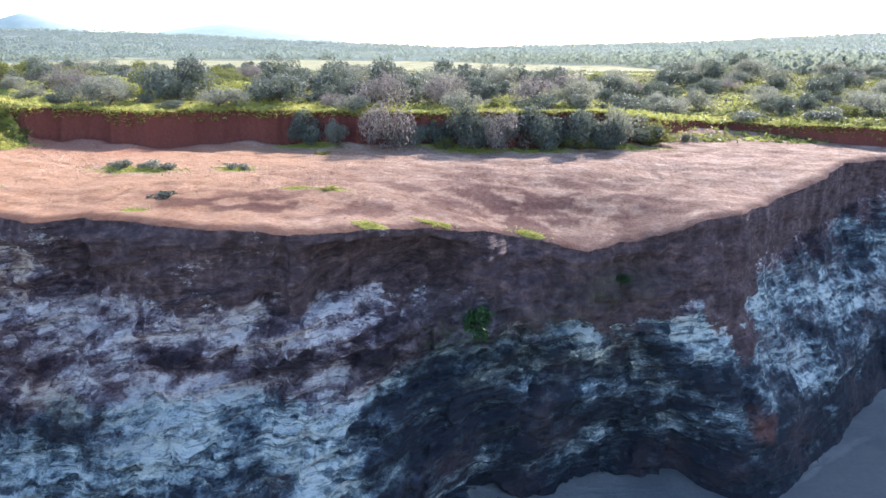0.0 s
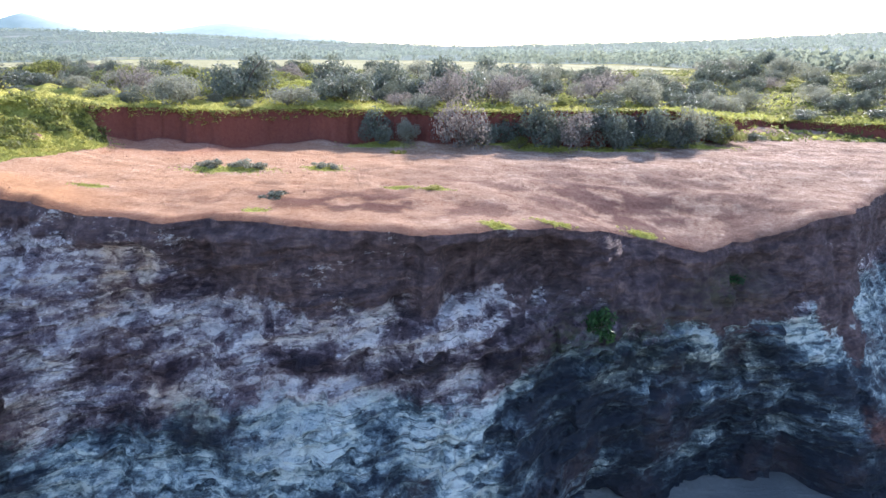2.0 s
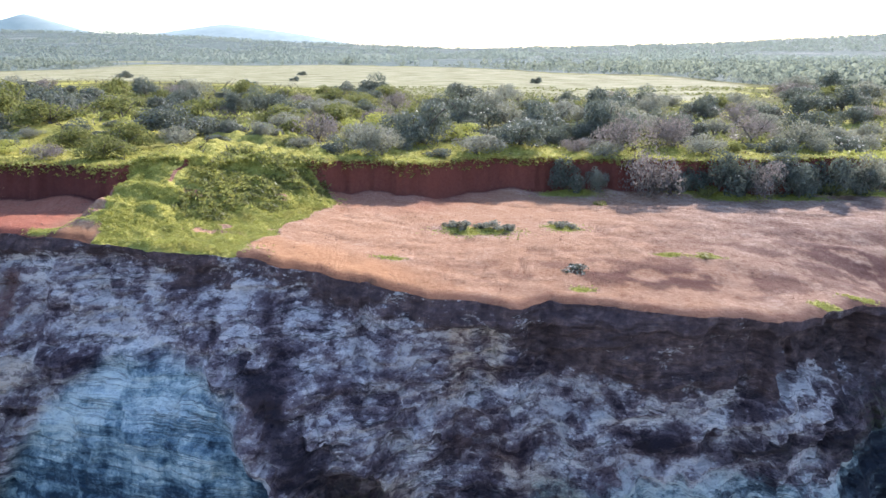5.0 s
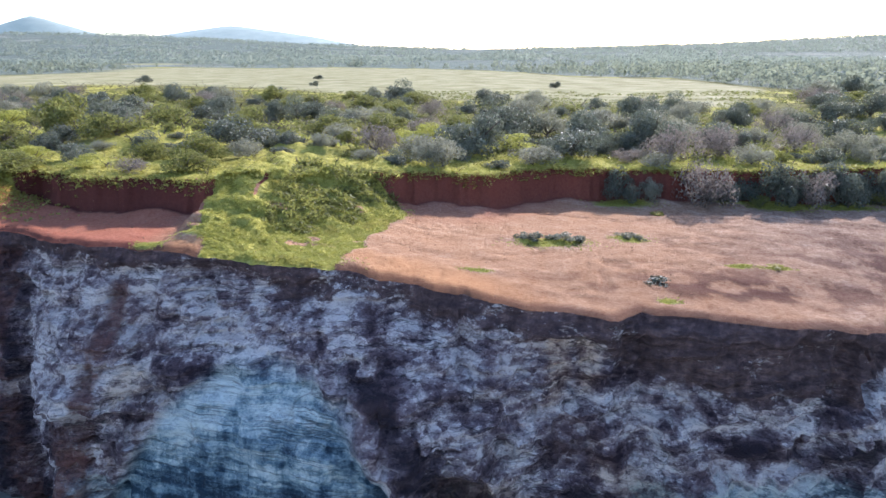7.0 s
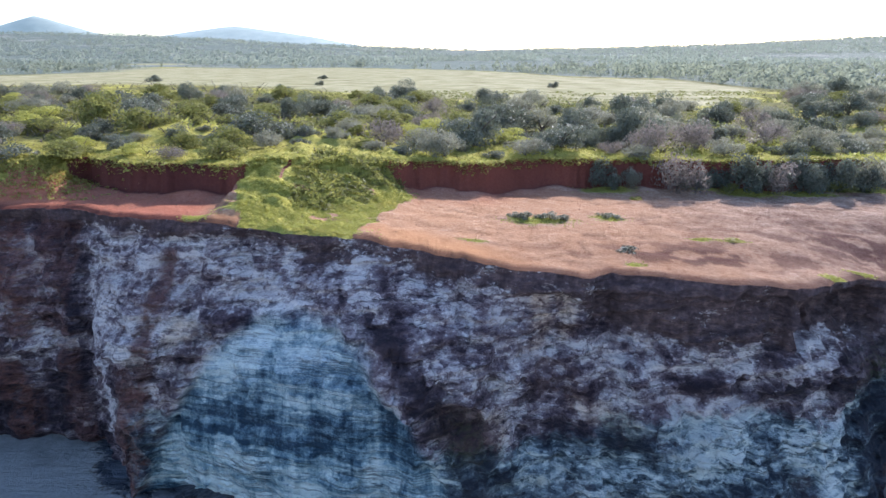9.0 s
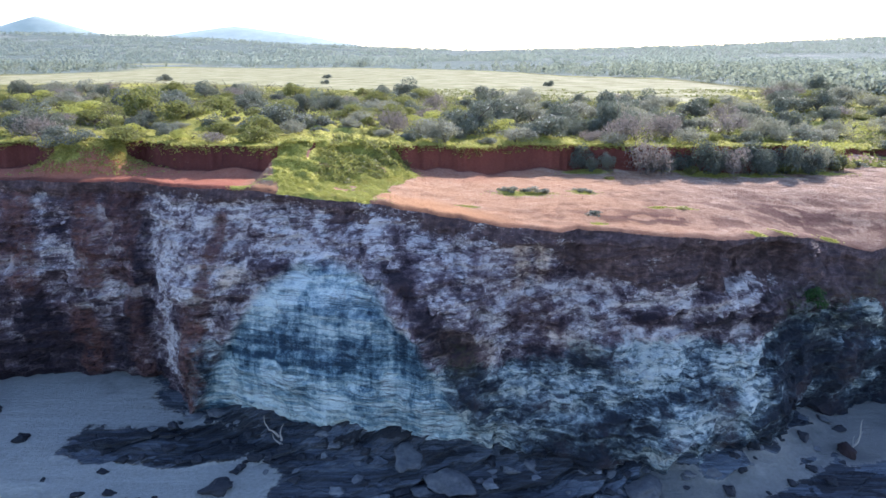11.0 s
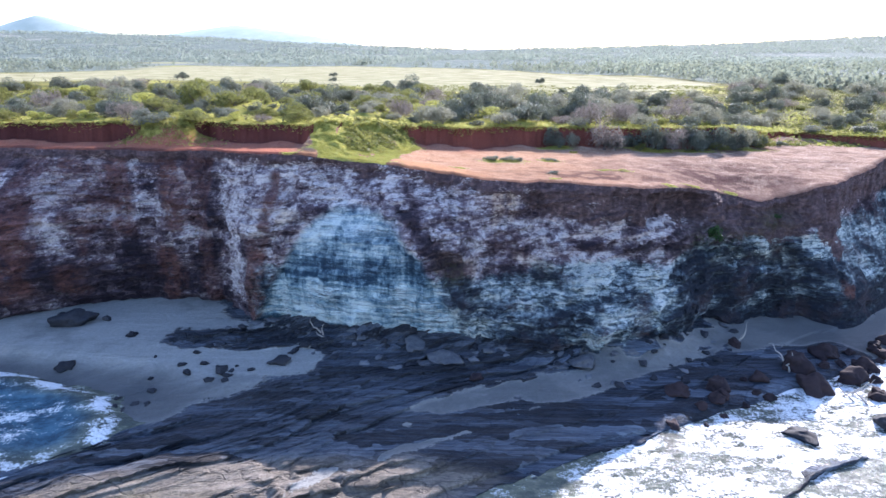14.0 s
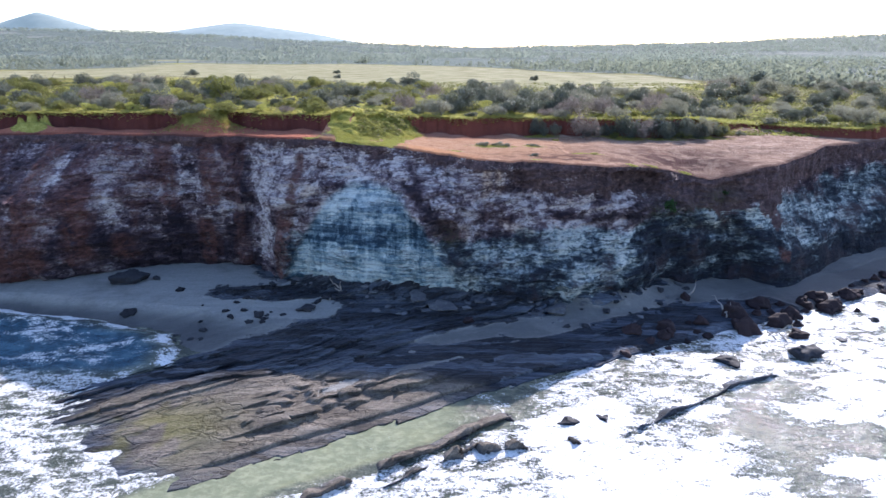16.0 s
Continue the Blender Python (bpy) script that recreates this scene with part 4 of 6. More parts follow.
def build_cliff():
    xs = spread(-3000, 3000, -68, 36, 0.12, 64)
    ye, fy = edge_y(xs), foot_y(xs)
    top = land_z(xs, ye) + 0.01
    tau = np.concatenate([np.linspace(0, 0.15, 30), np.linspace(0.15, 1, 126)[1:]])[:, None]
    X = np.broadcast_to(xs, (len(tau), len(xs))).copy()
    foot = -0.8
    Z = top + (foot - top) * tau
    Y = ye + (fy - ye) * face_profile(X, np.broadcast_to(tau, X.shape))
    depth = top - Z
    live = smooth((120 - np.abs(X)) / 30) * smooth(depth / 0.7)
    dm = dome_mask(X, Z)
    calm = 1 - 0.55 * dm
    # the beds climb to the right on the nose and lie nearly level elsewhere
    bed = Z - np.interp(X, [-60, -36, -20, -12, 4, 12, 30], [0, 0, 1.2, 2.0, 5.2, 5.4, 3.5]) + (0.9 - 0.6 * dm) * (fbm(X * 0.12, Z * 0.2, 0, 3, 81) - 0.5)
    ledge = vnoise(X * 0.25, bed * 2.2, 0, 82) * 0.5 + vnoise(X * 0.6, bed * 5.5, 0, 83) * 0.26
    body = 1.7 * (fbm(X * 0.22, Z * 0.22, 3, 4, 84) - 0.5)
    flute = 0.9 * (fbm(X * 0.9, Z * 0.12, 0, 3, 85) - 0.5) * smooth((4.5 - depth) / 3)
    flute = flute + 1.5 * (fbm(X * 0.5, Z * 0.09, 0, 3, 37) - 0.5) * (1 - 0.8 * dm) * smooth((9 - X) / 4) * smooth((depth - 1.2) / 3)
    # slanting joint faces that meet in sharp arrises
    facet = np.abs(fbm(X * 0.55 + 0.3 * Z, Z * 0.5, 2, 3, 198) - 0.5) + 0.6 * np.abs(fbm(X * 1.3 - 0.5 * Z, Z * 1.2, 4, 3, 199) - 0.5)
    # broken blocks between bedding planes and joints
    row = np.floor(bed * 1.1 + 0.5 * (fbm(X * 0.5, Z * 0.5, 0, 2, 95) - 0.5))
    col = np.floor(X * (0.55 + 0.3 * hashed(row, row * 0 + 1, 96)) + row * 0.37 + 0.8 * (fbm(X * 0.7, Z * 0.7, 0, 2, 97) - 0.5))
    block = 0.45 * (hashed(row, col, 0) - 0.5) * smooth((depth - 1.2) / 1.5)
    tint = 0.26 * (hashed(row, col, 5) - 0.5)
    row2 = np.floor(bed * 3.1 + 0.7 * (fbm(X * 0.6, Z * 0.6, 0, 3, 195) - 0.5))
    col2 = np.floor(X * 1.3 + row2 * 0.61 + 0.9 * (fbm(X, Z, 0, 2, 99) - 0.5))
    block = block + 0.18 * (hashed(row2, col2, 2) - 0.5) * smooth((depth - 0.8) / 1.5)
    tint = tint + 0.2 * (hashed(row2, col2, 6) - 0.5)
    row3 = np.floor(bed * 6.7 + 0.9 * (fbm(X * 0.9, Z * 0.9, 0, 3, 196) - 0.5))
    col3 = np.floor(X * 2.1 + row3 * 0.43 + 0.9 * (fbm(X * 1.7, Z * 1.7, 0, 2, 197) - 0.5))
    block = block + 0.1 * (hashed(row3, col3, 3) - 0.5) * smooth((depth - 0.8) / 1.5)
    tint = tint + 0.1 * (hashed(row3, col3, 7) - 0.5) + 0.34 * (fbm(X * 0.55 + 0.35 * Z, Z * 0.6, 6, 4, 200) - 0.5) + 0.8 * (0.16 - facet)
    crag = 0.34 * (fbm(X * 1.6, Z * 1.6, 0, 4, 86) - 0.5) + 1.3 * (facet - 0.16)
    lip = -0.25 * smooth((depth - 0.3) / 0.6) * smooth((2.0 - depth) / 0.8) * vnoise(X * 0.5, 1.1, 0, 87)
    out = (ledge - 0.38) * (1 - 0.85 * dm) + body * calm + flute + block * calm + crag * calm + lip - 0.4 * dm
    # bays scooped under the turf and soil of the edge
    bays = smooth((fbm(X * 0.35, 4.0, 0, 3, 108) - 0.34) / 0.16)
    hollow = 1.6 * bays * smooth((depth - 0.25) / 0.35) * smooth((3.4 - depth) / 1.5) * smooth((X + 12) / 4) * smooth((2 - X) / 3)
    out = out - hollow
    cave = bump_at(X, Z, -5.0, 0.2, 4.0, 1.4) * 1.3 + bump_at(X, Z, 7, 1.0, 3.5, 2.5) * 0.8
    steady = 1 - 0.45 * smooth((X - 9) / 3)
    Y = Y - live * (out * steady - cave)
    X = X + live * 0.22 * (fbm(X * 0.8 + 9, Z * 0.8, 0, 2, 88) - 0.5)
    # what the rock is made of, and where its tone is lowered
    thick = np.interp(xs, [-70, -45, -36, -30, -16, -13, -8, 2, 8, 20, 30], [0.7, 0.6, 0.9, 0.9, 0.9, 2.0, 2.7, 2.5, 3.0, 2.4, 1.8]) + 1.4 * (fbm(xs * 0.6, 6.0, 0, 4, 91) - 0.5)
    soil = smooth((thick - depth) / 1.3 + 0.5)
    soil = np.maximum(soil, seam(X, Z, SOIL_TONGUES, 180))
    pale = np.interp(X, [-70, -50, -38, -30, -16, -10, -4, 0, 3, 7, 9.5, 16, 24], [0.42, 0.44, 0.46, 0.54, 0.50, 0.42, 0.40, 0.30, 0.22, 0.20, 0.22, 0.25, 0.25]) * np.ones_like(Z)
    pale = pale - 0.17 * smooth((-36.5 - X) / 2) * smooth((7.5 - Z) / 2.0) - 0.1 * bump_at(X, Z, -4, 4.5, 7, 3) - 0.07 * smooth((-35 - X) / 3)
    pale = pale + 0.24 * (fbm(X * 0.55, Z * 0.12, 2, 4, 38) - 0.5) * smooth((-15 - X) / 4)
    pale = pale + tint * (1 - 0.4 * dm) + 0.3 * (fbm(X * 0.3, bed * 0.6, 5, 4, 92) - 0.5) + 0.42 * (fbm(X * 0.35, bed * 2.1, 8, 4, 90) - 0.5) - 0.2 * smooth((2.2 - Z) / 2)
    for rows, seed in ((PALE_WEST, 140), (PALE_MID, 142), (PALE_EAST, 144)):
        pale = pale + 0.27 * seam(X, Z, rows, seed)
    band_z = Z - 0.12 * (X + 26)
    pale = pale + dm * (0.14 * smooth((5.2 - band_z) / 0.6) + 0.2 * smooth((band_z - 8.2) / 1.0) - 0.16 * smooth((band_z - 5.2) / 0.6) * smooth((8.4 - band_z) / 1.2))
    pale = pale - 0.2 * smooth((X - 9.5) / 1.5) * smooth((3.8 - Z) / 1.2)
    dk = seam(X, Z, DARK_TRACTS, 150)
    pale = pale - 0.24 * dk
    pale = np.minimum(pale, 0.74)
    red = np.maximum(seam(X, Z, RED_SEAMS, 160), 0.6 * smooth((-35 - X) / 3) * smooth((fbm(X * 0.3, Z * 0.08, 0, 3, 93) - 0.56) / 0.06))
    buff = seam(X, Z, BUFF_SEAMS, 170)
    # darker at the foot, in the dark tracts, and low at both ends
    dark = np.maximum(0.4 * smooth((1.5 - Z) / 1.5), 0.34 * dk)
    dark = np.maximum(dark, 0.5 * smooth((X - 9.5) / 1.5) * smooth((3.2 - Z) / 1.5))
    dark = np.maximum(dark, 0.3 * smooth((-36 - X) / 6) * smooth((6.5 - Z) / 3))
    moss = 0.8 * bump_at(X, Z, 0.5, 7.6, 5, 1.0) * vnoise(X * 0.6, Z * 0.9, 0, 94) + 0.7 * bump_at(X, Z, 7.0, 8.6, 1.8, 0.8) + 0.6 * bump_at(X, Z, -19, 6.2, 1.6, 1.2) * vnoise(X * 0.8, Z, 0, 194)
    blue = smooth((7.3 - Z + 0.05 * (X + 15) + 2.4 * (fbm(X * 0.35, Z * 0.5, 9, 3, 89) - 0.5)) / 1.6) * smooth((X + 37) / 4)
    blue = np.maximum(blue, smooth((X - 8.5) / 1.5) * smooth((7.6 - Z) / 1.5))
    FACE["x"], FACE["y"], FACE["z"] = X, Y, Z
    flat = lambda *a: np.stack([np.clip(k, 0, 1).ravel() for k in a], 1)
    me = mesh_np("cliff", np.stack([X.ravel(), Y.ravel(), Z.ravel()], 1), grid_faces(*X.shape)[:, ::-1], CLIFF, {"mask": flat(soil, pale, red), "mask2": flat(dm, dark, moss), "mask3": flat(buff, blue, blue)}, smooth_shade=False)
    return tagged(new("cliff", me), "layered sea cliff, dark red soil over streaked grey and pale blue rock", "cliff", kind="structure")


def build_shore():
    us = np.concatenate([np.linspace(-250, -61, 30), np.arange(-60, -42, 0.3), np.arange(-42, -10, 0.17), np.arange(-10, 42, 0.34), np.linspace(43, 200, 20)])
    vs = np.concatenate([np.linspace(-120, -3, 30), np.arange(-2.5, 20, 0.065), np.arange(20, 34, 0.1), np.arange(34.2, 60, 0.4), np.linspace(61, 160, 20)])
    U, V = np.meshgrid(us, vs)
    X, Y = 0.866 * U - 0.5 * V, 0.5 * U + 0.866 * V
    Z = shore_z(X, Y)
    # the slabs overhang where the swell has cut under them
    low = Z.copy()
    for k in range(1, 5):
        low[k:] = np.minimum(low[k:], Z[:-k])
    lean = 1.1 * np.clip(Z - low, 0, 0.5) * ((U > -60) & (U < 42) & (V > -2) & (V < 34))
    sand = sand_mask(X, Y)
    v = strike(X, Y)
    X, Y = X + 0.5 * lean * (1 - sand), Y - 0.866 * lean * (1 - sand)
    # damp low rock, the cliff's cast shadow put into the colour, dark east end
    wet = smooth((0.22 - Z) / 0.3) + 0.85 * smooth((v - np.interp(X, [-42, -31, -21, -15], [20.5, 17.8, 13.0, 9])) / 1.2) + smooth((X + 12) / 5)
    ashore = X - np.interp(Y, LEFT_Y, LEFT_X)
    # sand: damp near the surf, darker east of -24
    wet = np.where(sand > 0.5, np.maximum(np.maximum(smooth((0.95 - Z) / 0.6), smooth((5 - ashore) / 4)), 0.6 * smooth((X + 24) / 4)), wet)
    algae = bump_at(X, Y, -36, -3, 4, 3) * smooth((fbm(X * 0.6, Y * 0.6, 0, 3, 75) - 0.4) / 0.15)
    flat = lambda *a: np.stack([np.clip(k, 0, 1).ravel() for k in a], 1)
    me = mesh_np("shore", np.stack([X.ravel(), Y.ravel(), Z.ravel()], 1), grid_faces(*X.shape), SHORE, {"mask": flat(sand, wet, algae)})
    return tagged(new("rock_platform", me), "tilted beds of dark wave-cut rock with strips of grey sand", "rock platform", kind="structure")


def build_sea():
    xs = spread(-3000, 3000, -70, 36, 0.4)
    ys = spread(-3000, 60, -42, 22, 0.4)
    X, Y = np.meshgrid(xs, ys)
    near = smooth((110 - np.hypot(X + 18, Y + 10)) / 40)
    Z = near * (0.22 * (fbm(X * 0.22, Y * 0.3, 0, 4, 101) - 0.5) + 0.12 * (fbm(X * 0.8, Y * 0.8, 0, 3, 102) - 0.5))
    left = np.interp(Y, LEFT_Y, LEFT_X) - X + 1.2 * (fbm(X * 0.25, Y * 0.25, 0, 3, 106) - 0.5)
    lean = (np.interp(Y + 0.4, LEFT_Y, LEFT_X) - np.interp(Y - 0.4, LEFT_Y, LEFT_X)) / 0.8
    left = left / np.sqrt(1 + lean ** 2)
    surge = smooth((left + 2.5) / 4) * smooth((14 - left) / 10) * smooth((Y - 3.5) / 5) * near
    Z = Z + 0.3 * smooth((left + 0.6) / 0.9) * smooth((2.6 - left) / 1.8) * smooth((Y - 3.5) / 3) * near + 0.42 * surge * (0.6 + 0.8 * vnoise(X * 0.4, Y * 0.4, 0, 103))
    v = strike(X, Y)
    pool = smooth((v - 6.6) / 0.8) * smooth((10.9 - v) / 0.8) * smooth((-17 - X) / 3)
    west = smooth((-27 - 0.9 * (Y + 9) - X) / 6)
    # real surf, plus extra white toward the right that paints the sun's glitter
    foam_glare = 0.25 + 0.42 * smooth((6.6 - v) / 1.2) * smooth((-8 - X) / 4) + 0.32 * west + 0.26 * smooth((2.0 - v) / 3) * smooth((v + 14) / 4) + 0.28 * smooth((X + 15) / 5) + 0.25 * (fbm(X * 0.3, Y * 0.5, 0, 3, 107) - 0.5)
    foam_glare = foam_glare + 0.5 * bump_at(X, Y, -27, -12, 9, 3) - 0.75 * pool * (1 - 0.6 * smooth((fbm(X * 0.4, Y * 0.4, 0, 3, 104) - 0.55) / 0.1))
    foam_glare = foam_glare + (0.08 + 0.6 * (fbm(X * 0.35, Y * 0.5, 0, 4, 36) - 0.5)) * smooth((X + 17) / 5) * (1 - smooth((X - 2) / 6) * smooth((6 - Y + 0.3 * X) / 6))
    foam_glare = foam_glare - 0.5 * smooth((X + 6) / 6) * smooth((4 - Y + 0.3 * X) / 6) * smooth((fbm(X * 0.25, Y * 0.35, 7, 4, 110) - 0.36) / 0.2)
    foam_glare = np.minimum(foam_glare, 0.64 + 0.2 * smooth((X + 17) / 6))
    rim = smooth((left + 0.9) / 0.4) * smooth((0.7 - left) / 0.6) * smooth((Y - 4) / 2)
    inner = smooth(left / 2) * smooth((Y - 3.5) / 2)
    foam_glare = foam_glare * (1 - inner) + inner * (0.24 + 1.1 * (fbm(X * 0.45 + 0.3 * Y, Y * 0.9, 0, 4, 105) - 0.47)) + 0.45 * rim * smooth((fbm(X * 0.9, Y * 0.9, 3, 3, 109) - 0.25) / 0.25)
    flat = lambda *a: np.stack([np.clip(k, 0, 1).ravel() for k in a], 1)
    me = mesh_np("sea", np.stack([X.ravel(), Y.ravel(), Z.ravel()], 1), grid_faces(*X.shape), SEA, {"mask": flat(foam_glare, pool, inner)})
    return tagged(new("water", me), "shallow foamy surf with painted sun glitter and a greenish rock pool", "sea", kind="structure")


# low green patches on the bare shelf: x, y, half widths
PATCHES = [(-14.6, 29.9, 1.9, 0.8), (-10.3, 31.1, 0.9, 0.8), (-11.2, 22.3, 0.45, 0.3), (-2.6, 21.5, 0.7, 0.35), (-0.3, 23.1, 0.8, 0.25), (3.6, 25.0, 0.7, 0.3), (-6.4, 27.0, 0.7, 0.3), (-4.8, 26.7, 0.7, 0.25), (-32.0, 24.6, 0.7, 0.4), (-29.8, 25.6, 1.3, 0.7), (-25.6, 24.4, 1.7, 0.7), (-18.4, 25.0, 0.6, 0.2), (-8.5, 39.2, 2.0, 0.7), (1.5, 39.2, 2.6, 0.7), (5.5, 39.4, 2.6, 0.8), (11.5, 40.6, 2.5, 0.8), (-23.2, 33.6, 1.4, 1.0)]

build_land()
build_cliff()
build_shore()
build_sea()

# ---- distant mountains, a backdrop far behind the rest ----


def build_mountain(cx, cy, half, height, sharp, seed, label):
    m, nt, bsdf = material("hazed_far_hill")
    n = tex(nt, 0.012, 6, 0.6)
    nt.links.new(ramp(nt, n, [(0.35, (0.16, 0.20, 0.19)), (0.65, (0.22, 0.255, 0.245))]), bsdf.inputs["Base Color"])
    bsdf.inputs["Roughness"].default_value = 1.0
    # weak blue-grey glow stands in for the haze in front of the hill
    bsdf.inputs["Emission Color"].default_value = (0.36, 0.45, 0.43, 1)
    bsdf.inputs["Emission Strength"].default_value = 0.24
    u, w = np.meshgrid(np.linspace(-1, 1, 61), np.linspace(-1, 1, 31))
    r = np.sqrt(u ** 2 + w ** 2)
    cone, round_top = np.maximum(0, 1 - r), 0.5 + 0.5 * np.cos(math.pi * np.minimum(r, 1))
    z = height * (cone * (1 - sharp) + round_top * sharp) * (0.94 + 0.12 * fbm(u * 3, w * 3, 0, 3, seed)) - 10
    X, Y = cx + u * half, cy + w * half * 0.5
    me = mesh_np("mountain", np.stack([X.ravel(), Y.ravel(), z.ravel()], 1), grid_faces(*X.shape), m)
    return tagged(new("backdrop", me), label, "mountain", kind="structure")


build_mountain(-2190, 3500, 850, 238, 0.15, 3, "distant peaked hill with painted blue haze")
build_mountain(-1180, 3600, 1350, 186, 0.7, 5, "distant low rounded hill with painted blue haze")

# ---- shrubs ----
rng = np.random.default_rng(4)


def leaf_quads(points, normals, size, ratio=0.45, curl=0.3):
    """Small leaf clumps: one bent quad for each point."""
    n = len(points)
    d = normals + rng.normal(0, 0.6, (n, 3))
    d /= np.linalg.norm(d, axis=1, keepdims=True)
    side = np.cross(d, rng.normal(0, 1, (n, 3)))
    side /= np.linalg.norm(side, axis=1, keepdims=True) + 1e-9
    up = np.cross(side, d)
    s = np.asarray(size).reshape(-1, 1) * np.ones((n, 1))
    a = points - side * s * ratio
    b = points + d * s * curl - up * s
    c = points + side * s * ratio
    e = points + d * s * curl + up * s
    verts = np.stack([a, b, c, e], 1).reshape(-1, 3)
    return verts, np.arange(4 * n).reshape(n, 4)


def crown_mesh(name, mat, seed, count, leaf, lumps=9, flat=0.75, hollow=0.45):
    """A crown of unit radius and height, made of uneven lumps of leaves with gaps between."""
    r = np.random.default_rng(seed)
    pts, nor = [], []
    for i in range(lumps):
        ang, rad = r.uniform(0, 2 * math.pi), r.uniform(0.2, 0.82) if i else 0.0
        size = r.uniform(0.2, 0.4) if i else 0.46
        centre = np.array([rad * math.cos(ang), rad * math.sin(ang), 0.3 + r.uniform(-0.14, 0.5) * (1.15 - rad)])
        k = int(count * size ** 2 / (lumps * 0.13))
        d = r.normal(0, 1, (k, 3))
        d /= np.linalg.norm(d, axis=1, keepdims=True)
        shell = size * (hollow + (1 - hollow) * r.random((k, 1)) ** 0.4) * (0.75 + 0.5 * fbm(d[:, :1] * 3 + i, d[:, 1:2] * 3, d[:, 2:] * 3, 2, seed))
        p = centre + d * shell * np.array([1, 1, flat])
        keep = p[:, 2] > 0.02
        pts.append(p[keep])
        nor.append(d[keep])
    pts, nor = np.concatenate(pts), np.concatenate(nor)
    v, f = leaf_quads(pts, nor, leaf * r.uniform(0.6, 1.3, len(pts)))
    return mesh_np(name, v, f, mat, smooth_shade=False)


def limb_mesh(name, seed, limbs=7, reach=0.7, thick=0.03, twigs=0):
    """Tapered stems that fork from the root into the crown."""
    r = np.random.default_rng(seed)
    verts, faces = [], []

    def stem(p0, p1, r0, r1, sides=5, segs=4):
        p0, p1 = np.array(p0, float), np.array(p1, float)
        axis = p1 - p0
        ref = np.cross(axis, [0.3, 0.9, 0.2])
        ref /= np.linalg.norm(ref)
        bi = np.cross(axis / np.linalg.norm(axis), ref)
        base = len(verts)
        for s in range(segs + 1):
            t = s / segs
            c = p0 + axis * t + ref * 0.06 * math.sin(3.1 * t) * np.linalg.norm(axis)
            for q in range(sides):
                w = 2 * math.pi * q / sides
                verts.append(c + (ref * math.cos(w) + bi * math.sin(w)) * (r0 + (r1 - r0) * t))
        for s in range(segs):
            for q in range(sides):
                a, b = base + s * sides + q, base + s * sides + (q + 1) % sides
                faces.append((a, b, b + sides, a + sides))

    stem((0, 0, -0.12), (0.02, 0.01, 0.2), thick * 1.6, thick * 1.2)
    for i in range(limbs):
        ang = 2 * math.pi * i / limbs + r.uniform(-0.4, 0.4)
        tip = (reach * math.cos(ang) * r.uniform(0.5, 1), reach * math.sin(ang) * r.uniform(0.5, 1), r.uniform(0.4, 0.8))
        stem((0.01, 0.01, 0.12), tip, thick, thick * 0.3)
        for _ in range(twigs):
            off = r.normal(0, 0.22, 3)
            stem(np.array(tip) * r.uniform(0.5, 1), np.array(tip) + off + (0, 0, 0.12), thick * 0.35, thick * 0.08, 3, 2)
    return mesh_np(name, np.array(verts), np.array(faces), BARK)


def make_shrub(name, mat, seed, count, leaf, lumps, flat, label, category, twigs=0, thick=0.03):
    root = tagged(new(name), label, category)
    part("trunk", limb_mesh("trunk", seed + 50, 7, 0.7, thick, twigs), root)
    part("crown", crown_mesh("crown", mat, seed, count, leaf, lumps, flat), root)
    root.location = (0, 0, -400)
    return root


KINDS = {
    "dark": [make_shrub("shrub", LEAF_DARK, 10 + i, 4400, 0.044, 15, 0.8, "dark green rounded banksia shrub on the turf", "shrub") for i in range(4)],
    "silver": [make_shrub("shrub", LEAF_SILVER, 20 + i, 4000, 0.040, 17, 0.8, "silvery grey-green coastal shrub on the turf", "shrub") for i in range(3)],
    "mauve": [make_shrub("shrub", LEAF_MAUVE, 30 + i, 3200, 0.036, 17, 0.85, "half-bare grey twiggy shrub", "shrub", 5, 0.022) for i in range(3)],
    "green": [make_shrub("shrub", LEAF_GREEN, 40 + i, 3200, 0.048, 13, 0.6, "low spreading green heath shrub", "shrub") for i in range(3)],
    "lime": [make_shrub("shrub", LEAF_LIME, 50 + i, 2800, 0.044, 9, 0.5, "bright lime-green low heath shrub in sun", "shrub") for i in range(2)],
}


def plant(kind, i, x, y, wide, high, group=""):
    z = float(land_z(x, y))
    base = KINDS[kind][i % len(KINDS[kind])]
    m = pose(x, y, z - 0.05, 0, 0, (i * 77) % 360) @ Matrix.Diagonal((wide / 1.7, wide / 1.7, high / 1.02, 1))
    ob = copy_thing(base, m)
    ob.matrix_basis = m
    return tagged(ob, group=group)


